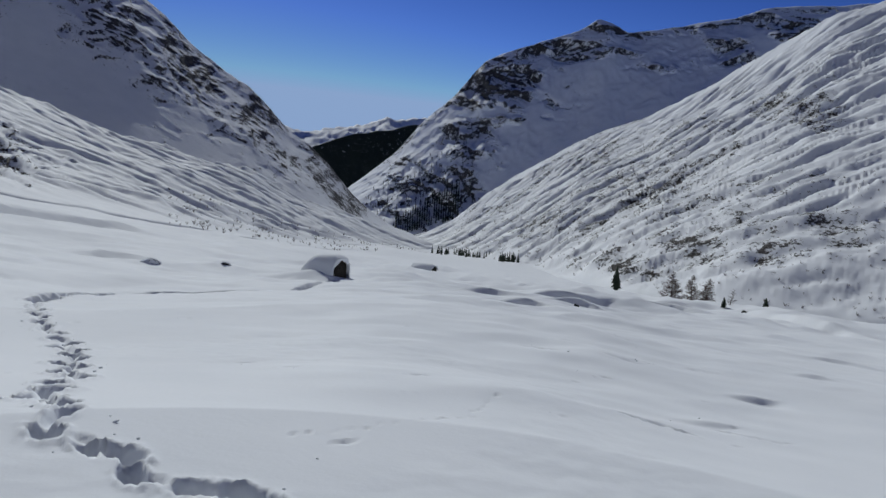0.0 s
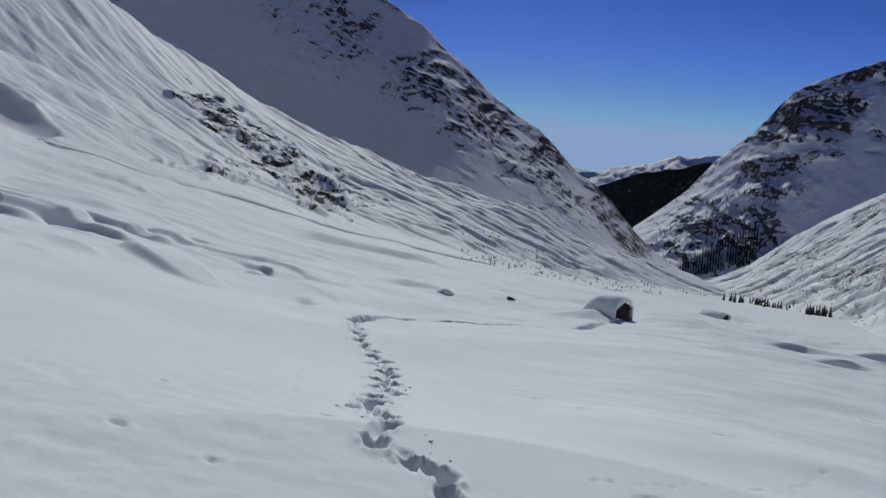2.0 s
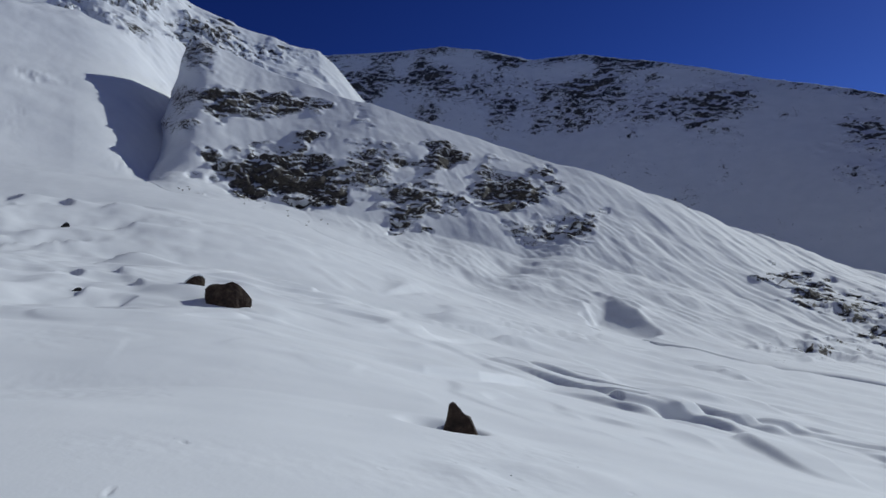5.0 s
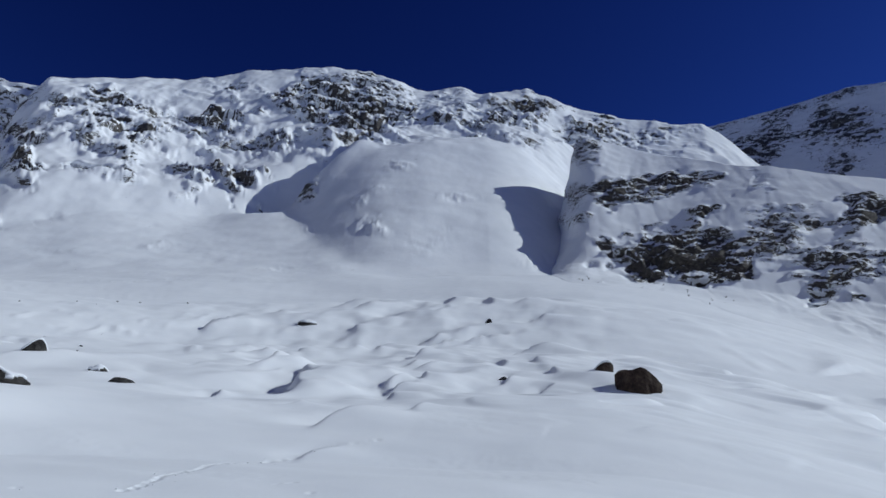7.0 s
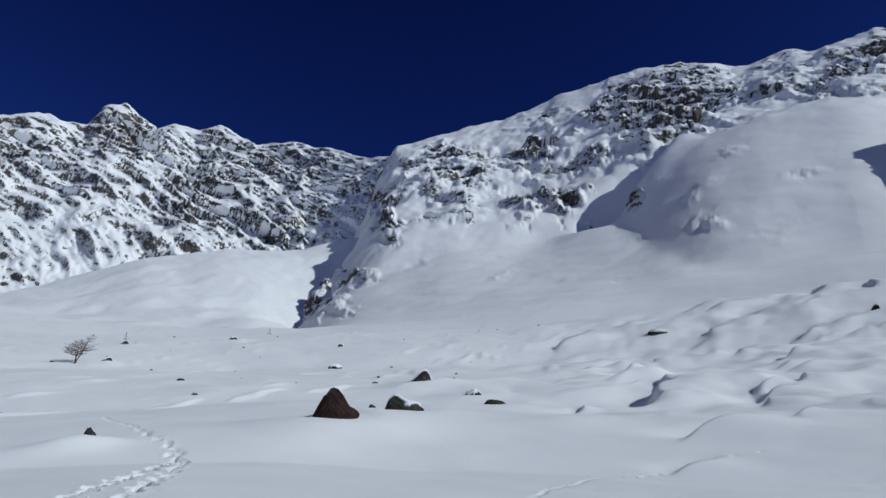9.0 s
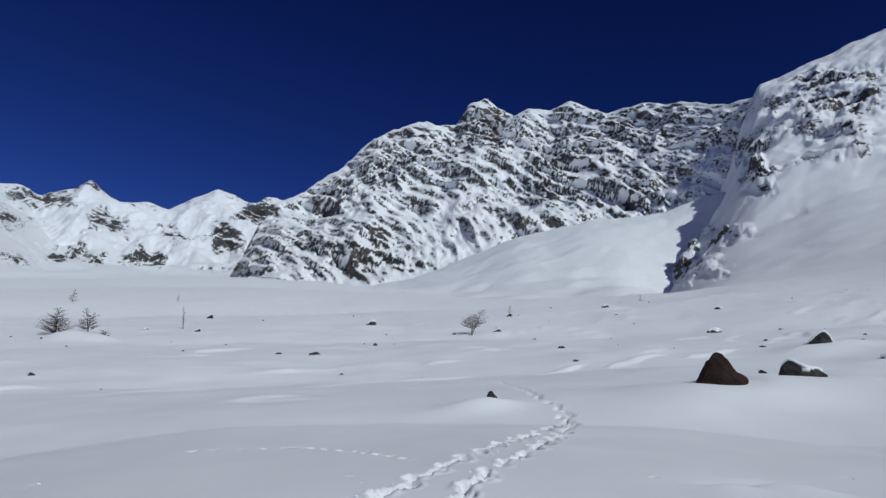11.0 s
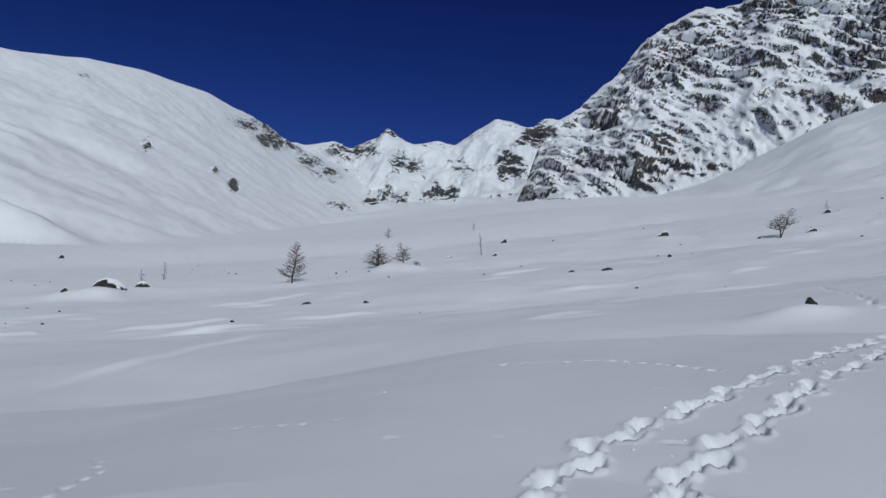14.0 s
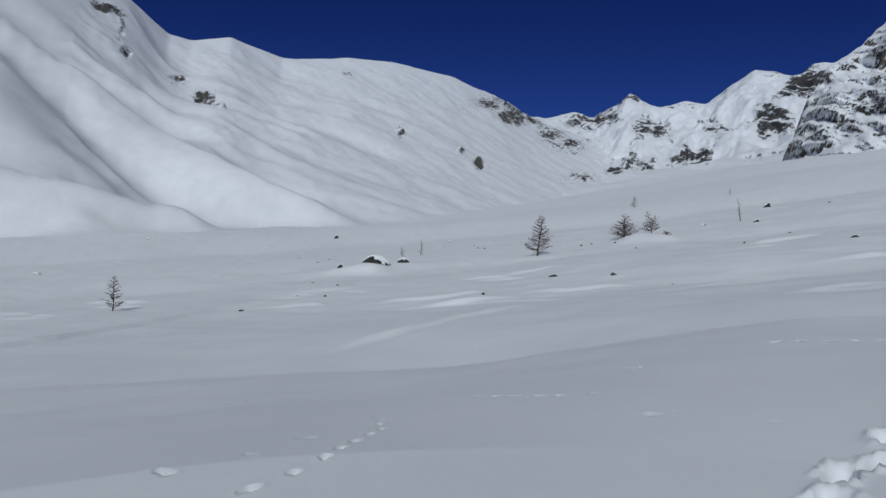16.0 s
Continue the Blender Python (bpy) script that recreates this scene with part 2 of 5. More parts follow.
# the valley floor: heights over the azimuth (every 30 degrees) at growing distances
FLOOR_R = [0, 6, 20, 45, 90, 180, 400, 1000, 4600]
FLOOR_Z = [
    [0, -0.85, -2.95, -7.3, -15.6, -28.5, -57, -118, -700],
    [0, -0.60, -3.0, -6.4, -10.8, -14.0, -25, -100, -600],
    [0, -0.30, -0.8, -0.9, 1.4, 11.5, 25, 20, -300],
    [0, 0.10, 1.6, 6.0, 16.2, 45, 105, 110, -200],
    [0, 0.50, 2.1, 6.8, 17.2, 45, 110, 130, 0],
    [0, 0.70, 2.5, 7.2, 16.8, 41, 84, 180, 200],
    [0, 0.75, 1.8, 4.8, 13.2, 32, 84, 205, 200],
    [0, 0.45, -0.1, 1.7, 6.6, 19.5, 53, 125, 100],
    [0, 0.10, -0.9, -0.7, 0.2, 7.0, 31, 60, 0],
    [0, -0.30, -1.5, -3.0, -5.0, -4.0, 8, 20, -200],
    [0, -0.80, -3.0, -6.6, -12.0, -22, -28, -60, -400],
    [0, -1.0, -3.6, -8.0, -15.1, -31, -58, -115, -650],
]


def floor_height(x, y):
    """The snow-covered valley floor without the small relief."""
    r = np.hypot(x, y)
    az = np.degrees(np.arctan2(-x, y)) % 360
    table = np.array(FLOOR_Z, float)
    lr = np.log(np.array(FLOOR_R, float) + 4)
    cols = np.stack([np.interp(np.log(r + 4), lr, row) for row in table], 0)
    k = az / 30
    i = np.floor(k).astype(int)
    t = k - i
    p = [np.take_along_axis(cols, ((i + d) % 12)[None], 0)[0] for d in (-1, 0, 1, 2)]
    return p[1] + 0.5 * t * (p[2] - p[0] + t * (2 * p[0] - 5 * p[1] + 4 * p[2] - p[3] + t * (3 * (p[1] - p[2]) + p[3] - p[0])))


# boulders: azimuth, distance, width, height
ROCKS_WEST = [(71.3, 18.2, 1.1, 1.28), (88.8, 47.0, 3.2, 1.75), (91.4, 52.6, 1.65, 1.0), (142.4, 25.6, 1.85, 1.3), (136.9, 30.6, 1.85, 0.75), (135.5, 52.5, 1.7, 1.1), (131.2, 46.5, 1.25, 0.55), (129.5, 39.3, 1.5, 0.4), (139.5, 33.5, 0.45, 0.25), (115.8, 109, 3.4, 1.1), (100.4, 109, 1.3, 1.1), (99.6, 50.3, 0.75, 0.35), (142.7, 84.5, 1.85, 0.65), (142.3, 109, 1.3, 0.75)]
ROCKS_UP = [(159.8, 22.5, 0.44, 0.36), (170.8, 105.7, 2.1, 1.25), (175.0, 58.2, 1.1, 0.3), (151.1, 121.2, 1.6, 0.9), (160.1, 95.1, 1.6, 0.8), (159.1, 112.9, 1.3, 0.75), (154.6, 55.4, 0.75, 0.25), (170.2, 71.9, 0.55, 0.42), (177.9, 59.5, 0.7, 0.25), (153.4, 47.9, 0.5, 0.2), (183.9, 130, 1.3, 1.3), (184.6, 102, 1.0, 0.6), (199.8, 56.3, 0.95, 0.3), (194.9, 52.1, 0.6, 0.32), (188.4, 109, 1.3, 0.46)]
ROCKS_REST = [(218.0, 93.5, 0.95, 0.63), (215.2, 94.5, 4.9, 1.7), (212.7, 96.3, 2.1, 1.2), (240.4, 129.5, 1.75, 0.55), (233.2, 230, 2.6, 0.8), (218.7, 201, 1.5, 1.0), (209.1, 155, 1.0, 0.5), (23.4, 70.0, 2.2, 0.75), (17.7, 73.4, 1.2, 0.5), (-12.0, 41.6, 0.42, 0.24), (-25.1, 80.6, 0.8, 0.34)]


def polar(az, r):
    return -math.sin(radians(az)) * r, math.cos(radians(az)) * r


# holes left by boots
HOLES = [(-0.35, 2.6), (-0.6, 3.2), (-1.1, 3.93), (-1.42, 3.93), (-1.87, 4.05), (-2.13, 4.43), (-2.35, 4.49), (-2.8, 4.67), (-2.94, 5.17)]
OUT_TRAIL = [(-3.3, 5.6), (-4.05, 6.75), (-4.3, 7.7), (-5.25, 9.45), (-5.96, 10.83), (-7.3, 12.9), (-8.5, 14.3), (-10.2, 16.8), (-13.85, 22.7)]
TRAIL_A = [(0.25, -3.3), (-0.23, -5.0), (-0.43, -5.53), (-0.94, -6.91), (-1.47, -7.67), (-2.03, -8.44), (-2.9, -9.7), (-3.66, -10.88), (-4.5, -12.1), (-6.6, -14.9), (-8.9, -18.2), (-9.55, -20.1), (-9.8, -22.4), (-10.8, -27), (-11.8, -31.3)]
TRAIL_B = [(-0.55, -3.6), (-1.15, -5.24), (-1.44, -5.91), (-1.66, -6.44), (-2.14, -7.19), (-2.63, -7.92), (-3.2, -8.85), (-3.85, -9.9), (-5.0, -11.4), (-6.8, -14.2), (-8.8, -17.6), (-9.4, -19.3)]
FAR_TRAIL = [(-13.9, 22.8), (-14.7, 25.6), (-15.2, 29.0), (-14.6, 33.6), (-12.6, 36.4), (-10.6, 37.2), (-8.4, 38.0), (-7.9, 42.0), (-8.6, 52), (-9.9, 62), (-10.4, 67)]
TRACKS = [[(3.2, -3.8), (3.1, -4.7), (3.2, -5.3), (3.66, -6.5), (4.4, -7.6)], [(3.93, -9.3), (2.5, -8.65), (1.9, -8.6)], [(9.07, -9.6), (8.81, -10.66), (7.4, -11.0)], [(10.35, -21.2), (9.2, -20.0)], [(-10.1, -8.0), (-12.2, -8.8), (-15, -9.7), (-17.6, -9.6), (-19.4, -9.1), (-20.6, -8.9), (-21.9, -7.8)], [(0.4, -13.9), (-0.88, -14.1), (-1.74, -14.0), (-2.36, -13.05), (-2.98, -11.05)], [(3.9, -9.25), (3.1, -8.9)], [(-1.1, 5.2), (-0.3, 5.8), (0.4, 6.6), (0.8, 8.0)]]


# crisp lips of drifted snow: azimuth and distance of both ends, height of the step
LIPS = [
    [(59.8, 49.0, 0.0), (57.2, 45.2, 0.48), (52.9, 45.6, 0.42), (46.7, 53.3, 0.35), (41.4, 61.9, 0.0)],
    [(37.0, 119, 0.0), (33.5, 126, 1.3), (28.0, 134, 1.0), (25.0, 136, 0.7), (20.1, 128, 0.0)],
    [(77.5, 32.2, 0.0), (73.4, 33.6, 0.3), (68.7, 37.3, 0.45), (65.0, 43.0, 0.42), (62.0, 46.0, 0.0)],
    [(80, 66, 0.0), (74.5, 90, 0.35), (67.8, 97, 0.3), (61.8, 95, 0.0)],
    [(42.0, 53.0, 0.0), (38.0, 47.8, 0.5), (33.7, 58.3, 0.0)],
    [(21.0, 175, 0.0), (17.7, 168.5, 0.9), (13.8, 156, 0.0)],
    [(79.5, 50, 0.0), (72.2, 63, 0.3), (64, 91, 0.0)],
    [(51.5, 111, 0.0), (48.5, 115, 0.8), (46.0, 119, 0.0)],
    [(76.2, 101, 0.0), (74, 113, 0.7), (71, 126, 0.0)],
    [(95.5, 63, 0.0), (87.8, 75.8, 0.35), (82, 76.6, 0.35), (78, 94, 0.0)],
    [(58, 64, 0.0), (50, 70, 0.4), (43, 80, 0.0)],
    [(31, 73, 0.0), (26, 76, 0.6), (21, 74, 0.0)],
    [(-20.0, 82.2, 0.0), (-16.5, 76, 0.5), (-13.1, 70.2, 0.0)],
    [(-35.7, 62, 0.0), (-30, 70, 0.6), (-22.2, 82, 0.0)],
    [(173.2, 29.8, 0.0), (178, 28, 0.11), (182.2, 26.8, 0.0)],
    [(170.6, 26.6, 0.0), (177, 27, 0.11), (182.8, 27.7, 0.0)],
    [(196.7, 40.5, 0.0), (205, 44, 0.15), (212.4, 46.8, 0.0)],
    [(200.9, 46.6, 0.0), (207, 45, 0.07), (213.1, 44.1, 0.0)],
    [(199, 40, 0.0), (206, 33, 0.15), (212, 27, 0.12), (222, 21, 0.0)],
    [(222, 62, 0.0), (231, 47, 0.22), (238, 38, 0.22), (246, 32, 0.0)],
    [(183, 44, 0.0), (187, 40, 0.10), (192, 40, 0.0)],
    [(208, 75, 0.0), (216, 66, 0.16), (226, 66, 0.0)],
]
# drifts with a steep lee: x, y, half length, height
DRIFTS = [(-25.7, -10.6, 1.9, 0.75), (-43.8, -14.5, 3.4, 0.6), (-41.0, -20.5, 3.2, 1.0), (-46.0, -22.4, 3.0, 0.7), (-49.0, -27.4, 3.4, 0.8), (-92.5, -26.4, 4.2, 1.5), (-94.0, -17.6, 4.0, 1.3), (-143.0, -54.0, 8.0, 1.9), (-124.0, -47.0, 5.0, 1.3), (-78.0, -44.0, 4.0, 1.0), (-70.0, -20.0, 2.6, 0.6), (-60.0, -38.0, 3.0, 0.7), (-118.0, -30.0, 4.0, 0.8), (-19.4, -9.0, 0.9, 0.22), (-7.3, -8.2, 0.6, 0.12), (-6.3, -8.2, 0.35, 0.07), (4.4, 33.5, 1.2, 0.5), (9.0, 43.0, 1.6, 0.6), (3.6, 44.0, 1.4, 0.4), (12.0, 58.0, 3.0, 0.9), (6.2, 12.4, 0.45, 0.12), (4.0, 9.2, 0.5, 0.06), (9.6, 16.4, 0.5, 0.08), (16.0, 26.0, 1.0, 0.14), (22.0, 62.0, 3.0, 0.8), (30.0, 80.0, 4.0, 1.0)]
drift_rng = random.Random(12)
for _ in range(46):
    a, r = radians(drift_rng.uniform(95, 126)), 30 * (150 / 30) ** drift_rng.random()
    size = drift_rng.uniform(0.018, 0.042) * r
    DRIFTS.append((-math.sin(a) * r, math.cos(a) * r, size, size * drift_rng.uniform(0.22, 0.36)))

# lone snow humps: azimuth, distance, half width, height
HUMPS = [(215.7, 91.9, 1.9, 1.15), (161.3, 22.0, 0.75, 0.26), (193.2, 99, 2.0, 1.1), (191.6, 96.0, 1.5, 0.7), (197.5, 60, 2.0, 0.35), (-16.5, 62, 3.0, 0.8), (-12.5, 52, 2.4, 0.5), (124.0, 30, 2.0, 0.25), (62, 14, 0.7, 0.10), (66, 13.2, 0.6, 0.08), (72, 11.5, 0.5, 0.10)]


def along_line(points, gap):
    """Evenly spaced places and headings along a line of points."""
    p = np.array(points, float)
    d = np.concatenate([[0], np.cumsum(np.hypot(*np.diff(p, axis=0).T))])
    at = np.arange(0, d[-1], gap)
    x, y = np.interp(at, d, p[:, 0]), np.interp(at, d, p[:, 1])
    h = np.arctan2(np.gradient(y), np.gradient(x)) if len(at) > 1 else np.zeros(1)
    return list(zip(x, y, h))


def all_prints():
    """Every dent as (x, y, heading, half length, half width, depth)."""
    rng = random.Random(5)
    out = []
    p = HOLES
    for k, (x, y) in enumerate(p):
        a, b = p[max(k - 1, 0)], p[min(k + 1, len(p) - 1)]
        out.append((x, y, math.atan2(b[1] - a[1], b[0] - a[0]) + rng.uniform(-0.3, 0.3), rng.uniform(0.19, 0.27), rng.uniform(0.075, 0.11), rng.uniform(0.14, 0.2)))
    for x, y, h in along_line(HOLES[2:], 0.28):          # the trench trodden between the holes
        out.append((x + rng.uniform(-0.06, 0.06), y + rng.uniform(-0.06, 0.06), h + rng.uniform(-0.6, 0.6), rng.uniform(0.10, 0.2), rng.uniform(0.05, 0.09), rng.uniform(0.02, 0.07)))
    for line, gap, wide, big in ((OUT_TRAIL, 0.66, 0.11, 1.5), (TRAIL_A, 0.52, 0.08, 1.0), (TRAIL_B, 0.52, 0.08, 1.0)):
        for k, (x, y, h) in enumerate(along_line(line, gap)):
            side = wide * (1 if k % 2 else -1) * rng.uniform(0.6, 1.3)
            out.append((x - math.sin(h) * side, y + math.cos(h) * side, h + rng.uniform(-0.35, 0.35), big * rng.uniform(0.14, 0.21), big * rng.uniform(0.085, 0.12), big * rng.uniform(0.17, 0.26)))
            if big > 1.1:
                for _ in range(2):
                    out.append((x + rng.uniform(-0.2, 0.2), y + rng.uniform(-0.2, 0.2), rng.uniform(0, 3), rng.uniform(0.08, 0.14), rng.uniform(0.05, 0.08), rng.uniform(0.03, 0.10)))
            if rng.random() < 0.75:
                out.append((x + math.cos(h) * gap / 2, y + math.sin(h) * gap / 2, h, big * rng.uniform(0.16, 0.24), big * rng.uniform(0.05, 0.08), rng.uniform(0.05, 0.11)))
    for k, (x, y, h) in enumerate(along_line(FAR_TRAIL, 0.45)):
        side = 0.1 if k % 2 else -0.1
        out.append((x - math.sin(h) * side, y + math.cos(h) * side, h + rng.uniform(-0.2, 0.2), 0.38, 0.28 + 0.003 * math.hypot(x, y), rng.uniform(0.45, 0.7)))
    for n, line in enumerate(TRACKS):
        gap, a, b, depth = {4: (0.36, 0.17, 0.07, 0.08), 5: (0.42, 0.14, 0.085, 0.12), 7: (0.17, 0.055, 0.035, 0.02)}.get(n, (0.40, 0.10, 0.055, 0.065))
        for x, y, h in along_line(line, gap):
            out.append((x + rng.uniform(-0.04, 0.04), y + rng.uniform(-0.03, 0.03), h, a * rng.uniform(0.7, 1.15), b, depth))
    for k in range(120):                                 # small broken plates of crust
        x, y = polar(rng.uniform(-34, 236), rng.uniform(3.6, 22))
        out.append((x, y, rng.uniform(-0.3, 0.6), rng.uniform(0.07, 0.16), rng.uniform(0.03, 0.055), rng.uniform(0.02, 0.05)))
    for k in range(22):                                  # short scoops cut by the wind
        x, y = polar(rng.uniform(-34, -6), rng.uniform(8, 30))
        turn, size = rng.uniform(-0.6, 0.0), rng.uniform(0.2, 0.42)
        for q in (-0.8, 0.0, 0.9):
            out.append((x + q * size * math.cos(turn), y + q * size * math.sin(turn) + rng.uniform(-0.05, 0.05), turn + rng.uniform(-0.3, 0.3), size * rng.uniform(0.5, 0.9), rng.uniform(0.06, 0.13), rng.uniform(0.02, 0.06)))
    for k in range(170):                                 # a patch of roughened crust
        x, y = polar(rng.gauss(73, 7), rng.gauss(8.2, 0.45))
        out.append((x, y, rng.uniform(-0.6, 0.6), rng.uniform(0.03, 0.07), rng.uniform(0.015, 0.03), rng.uniform(0.006, 0.014)))
    return out


def dents(x, y):
    """The depth of the prints, with ragged raised rims."""
    pit, rim = np.zeros(x.shape), np.zeros(x.shape)
    close = np.hypot(x, y) < 30
    ragged = np.where(close, 0.30 * fbm(x / 0.26, y / 0.26, 2, 7), 0)
    lumps = np.where(close, np.abs(perlin(x / 0.2, y / 0.2, 8)) + 0.3 * np.abs(perlin(x / 0.08, y / 0.08, 9)), 0.3)
    for px, py, h, a, b, depth in all_prints():
        reach = a * 2.2
        near = (np.abs(x - px) < reach) & (np.abs(y - py) < reach)
        if not near.any():
            continue
        dx, dy = x[near] - px, y[near] - py
        u, v = dx * math.cos(h) + dy * math.sin(h), dy * math.cos(h) - dx * math.sin(h)
        d = np.sqrt((u / a) ** 2 + (v / b) ** 2) + ragged[near]
        hole = depth * (1 - smooth(0.30, 1.15, d)) * (0.85 + 0.25 * lumps[near])
        pit[near] = np.maximum(pit[near], hole)
        rim[near] = np.maximum(rim[near], min(0.22 * depth, 0.05) * bell(d, 1.25, 0.35) * (0.2 + lumps[near]))
    crumbs = np.where(close, 0.022 * fbm(x / 0.07, y / 0.07, 2, 10), 0) * smooth(0.0, 0.015, rim + pit)
    return rim * (1 - smooth(0.0, 0.04, pit)) - pit + crumbs


def mounds(x, y):
    """Snow banked against the boulders."""
    out = np.zeros(x.shape)
    for k, (az, r, w, h) in enumerate(ROCKS_WEST + ROCKS_UP + ROCKS_REST):
        px, py = polar(az, r)
        near = (np.abs(x - px) < 5 * w) & (np.abs(y - py) < 5 * w)
        d = np.hypot((x[near] - px) / 1.5, y[near] - py) / w
        lift, scoop = {0: (0.10, 0.42), 3: (0.50, 0.08)}.get(k, (0.36, 0.10))
        out[near] += h * (lift * bell(d, 0, 1.3) - scoop * bell(np.hypot(x[near] - px + 0.2 * w, y[near] - py + 0.35 * w) / w, 0.55, 0.35))
    for az, r, w, h in HUMPS:
        px, py = polar(az, r)
        out += h * np.exp(-((x - px) / (1.5 * w)) ** 2 - ((y - py) / w) ** 2)
    return out


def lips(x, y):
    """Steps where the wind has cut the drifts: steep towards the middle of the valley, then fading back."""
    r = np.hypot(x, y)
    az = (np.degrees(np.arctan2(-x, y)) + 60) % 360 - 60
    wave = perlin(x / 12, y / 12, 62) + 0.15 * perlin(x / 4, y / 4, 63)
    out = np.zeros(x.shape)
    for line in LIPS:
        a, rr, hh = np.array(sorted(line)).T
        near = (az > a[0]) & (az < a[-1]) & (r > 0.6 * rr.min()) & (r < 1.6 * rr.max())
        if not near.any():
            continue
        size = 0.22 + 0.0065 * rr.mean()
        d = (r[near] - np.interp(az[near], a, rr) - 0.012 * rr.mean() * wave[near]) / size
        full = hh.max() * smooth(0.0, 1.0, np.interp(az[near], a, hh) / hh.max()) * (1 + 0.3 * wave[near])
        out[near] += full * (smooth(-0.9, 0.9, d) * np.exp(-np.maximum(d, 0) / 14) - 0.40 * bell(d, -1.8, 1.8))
    for k, (px, py, length, h) in enumerate(DRIFTS):
        reach = 4 * length
        near = (np.abs(x - px) < reach) & (np.abs(y - py) < reach)
        if not near.any():
            continue
        turn = 0.35 * math.sin(7.0 * k) - 0.1
        dx, dy = x[near] - px, y[near] - py
        u, v = dx * math.cos(turn) + dy * math.sin(turn), dy * math.cos(turn) - dx * math.sin(turn)
        v = v + 0.16 * length * np.sin(u / length * 2.2 + k) + 0.12 * length * wave[near]
        edge = 0.10 * length + 0.08
        out[near] += h * bell(u, 0, length) * (smooth(-edge, edge, v) * np.exp(-np.maximum(v, 0) / (1.1 * length)) - 0.45 * bell(v, -0.45 * length, 0.55 * length))
    return out


def bank(x, y):
    """The drift that buries the long side of the near hut."""
    return 0.55 * np.exp(-((x + 13.4) / 3.2) ** 2 - ((y - 67.8) / 1.8) ** 2)


def relief(x, y):
    """Drifts, hummocks and terraces of the snow."""
    r = np.hypot(x, y)
    az = np.degrees(np.arctan2(-x, y)) % 360
    out = 0.10 * fbm(x / 6, y / 9, 3, 3) * smooth(3, 15, r) + 0.40 * fbm(x / 26, y / 34, 4, 9) * smooth(10, 60, r)
    out += 1.3 * fbm(x / 90, y / 110, 3, 21) * smooth(70, 200, r)
    crust = smooth(0.0, 0.35, perlin(x / 6, y / 7, 4)) * smooth(2.5, 5, r) * (1 - smooth(25, 50, r)) * (1 - smooth(125, 145, az) * (1 - smooth(245, 265, az)))
    out += crust * (0.006 * (ridged((x + 0.4 * y) / 1.7, (y - 0.4 * x) / 0.8, 3, 5) - 1) + 0.008 * fbm(x / 0.35, y / 0.3, 2, 6))
    hummocks = bell(az, 110, 20) * smooth(26, 45, r) * (1 - smooth(120, 180, r))
    warp = 4 * perlin(x / 18, y / 18, 39)
    knobs = fbm((x + warp) / 24, (y - warp) / 17, 4, 40, 0.45)
    shelf = perlin((y + 0.3 * x + warp) / 11, (x - 0.3 * y) / 24, 43)
    billow = np.abs(perlin((x + warp) / 15, (y - warp) / 11, 45)) + 0.6 * np.abs(perlin((x - warp) / 6, (y + warp) / 5, 46)) + 0.2 * fbm(x / 4, y / 3, 2, 48)
    out += hummocks * (0.9 * knobs + 0.35 * smooth(0.02, 0.3, shelf) + 0.5 * billow - 0.3)
    down = bell(az, 352, 26) + bell(az, -8, 26)
    out += down * (smooth(45, 70, r) * (1 - smooth(200, 300, r)) * 1.2 * fbm(x / 16, y / 14, 4, 44) + 0.13 * smooth(4, 9, r) * fbm(x / 5, y / 3.4, 3, 47) + 0.25 * smooth(20, 32, r) * (1 - smooth(90, 140, r)) * ridged(x / 9, y / 6, 2, 42, 0.5))
    along, cross = 0.64 * y - 0.77 * x, 0.64 * x + 0.77 * y
    rolls = perlin(along / 12 + 0.9 * perlin(cross / 28, along / 30, 53), cross / 36, 51)
    terraces = bell(az, 46, 30) * smooth(24, 42, r) * (1 - smooth(190, 280, r))
    out += terraces * (0.55 * rolls + 0.25 * perlin(along / 6, cross / 35, 54))
    ledges = bell(az, 62, 34) * smooth(20, 36, r) * (1 - smooth(150, 220, r))
    wavy = r / 5.5 + 2.2 * perlin(x / 26, y / 26, 49)
    out += ledges * (0.6 * smooth(0.02, 0.26, perlin(wavy, az / 9.0, 50)) * smooth(-0.2, 0.2, perlin(x / 22, y / 22, 52)) + 0.22 * smooth(0.05, 0.35, perlin(1.6 * wavy + 7, az / 6.0, 55)) * smooth(-0.1, 0.2, perlin(x / 15, y / 15, 68)))
    up = bell(az, 190, 50) * smooth(14, 50, r)
    bent = 8 * perlin(x / 40, y / 40, 60)
    out += up * (0.22 * fbm((x + bent) / 24, (y - bent) / 15, 4, 57, 0.5) + 0.10 * (ridged((x + bent) / 30, (y + bent) / 12, 2, 59, 0.5) - 1))
    flecks = smooth(115, 130, az) * (1 - smooth(238, 250, az)) * smooth(32, 50, r) * (1 - smooth(240, 320, r))
    bow = 3 * perlin(x / 20, y / 20, 64)
    out += flecks * 0.20 * smooth(0.30, 0.60, perlin((x + 0.3 * y) / 6.5, (y - 0.3 * x + bow) / 1.9, 58)) * smooth(-0.1, 0.3, perlin(x / 16, y / 12, 56))
    return out


def floor_z(x, y):
    x, y = np.asarray(x, float), np.asarray(y, float)
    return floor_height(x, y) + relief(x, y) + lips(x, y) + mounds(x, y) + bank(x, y)


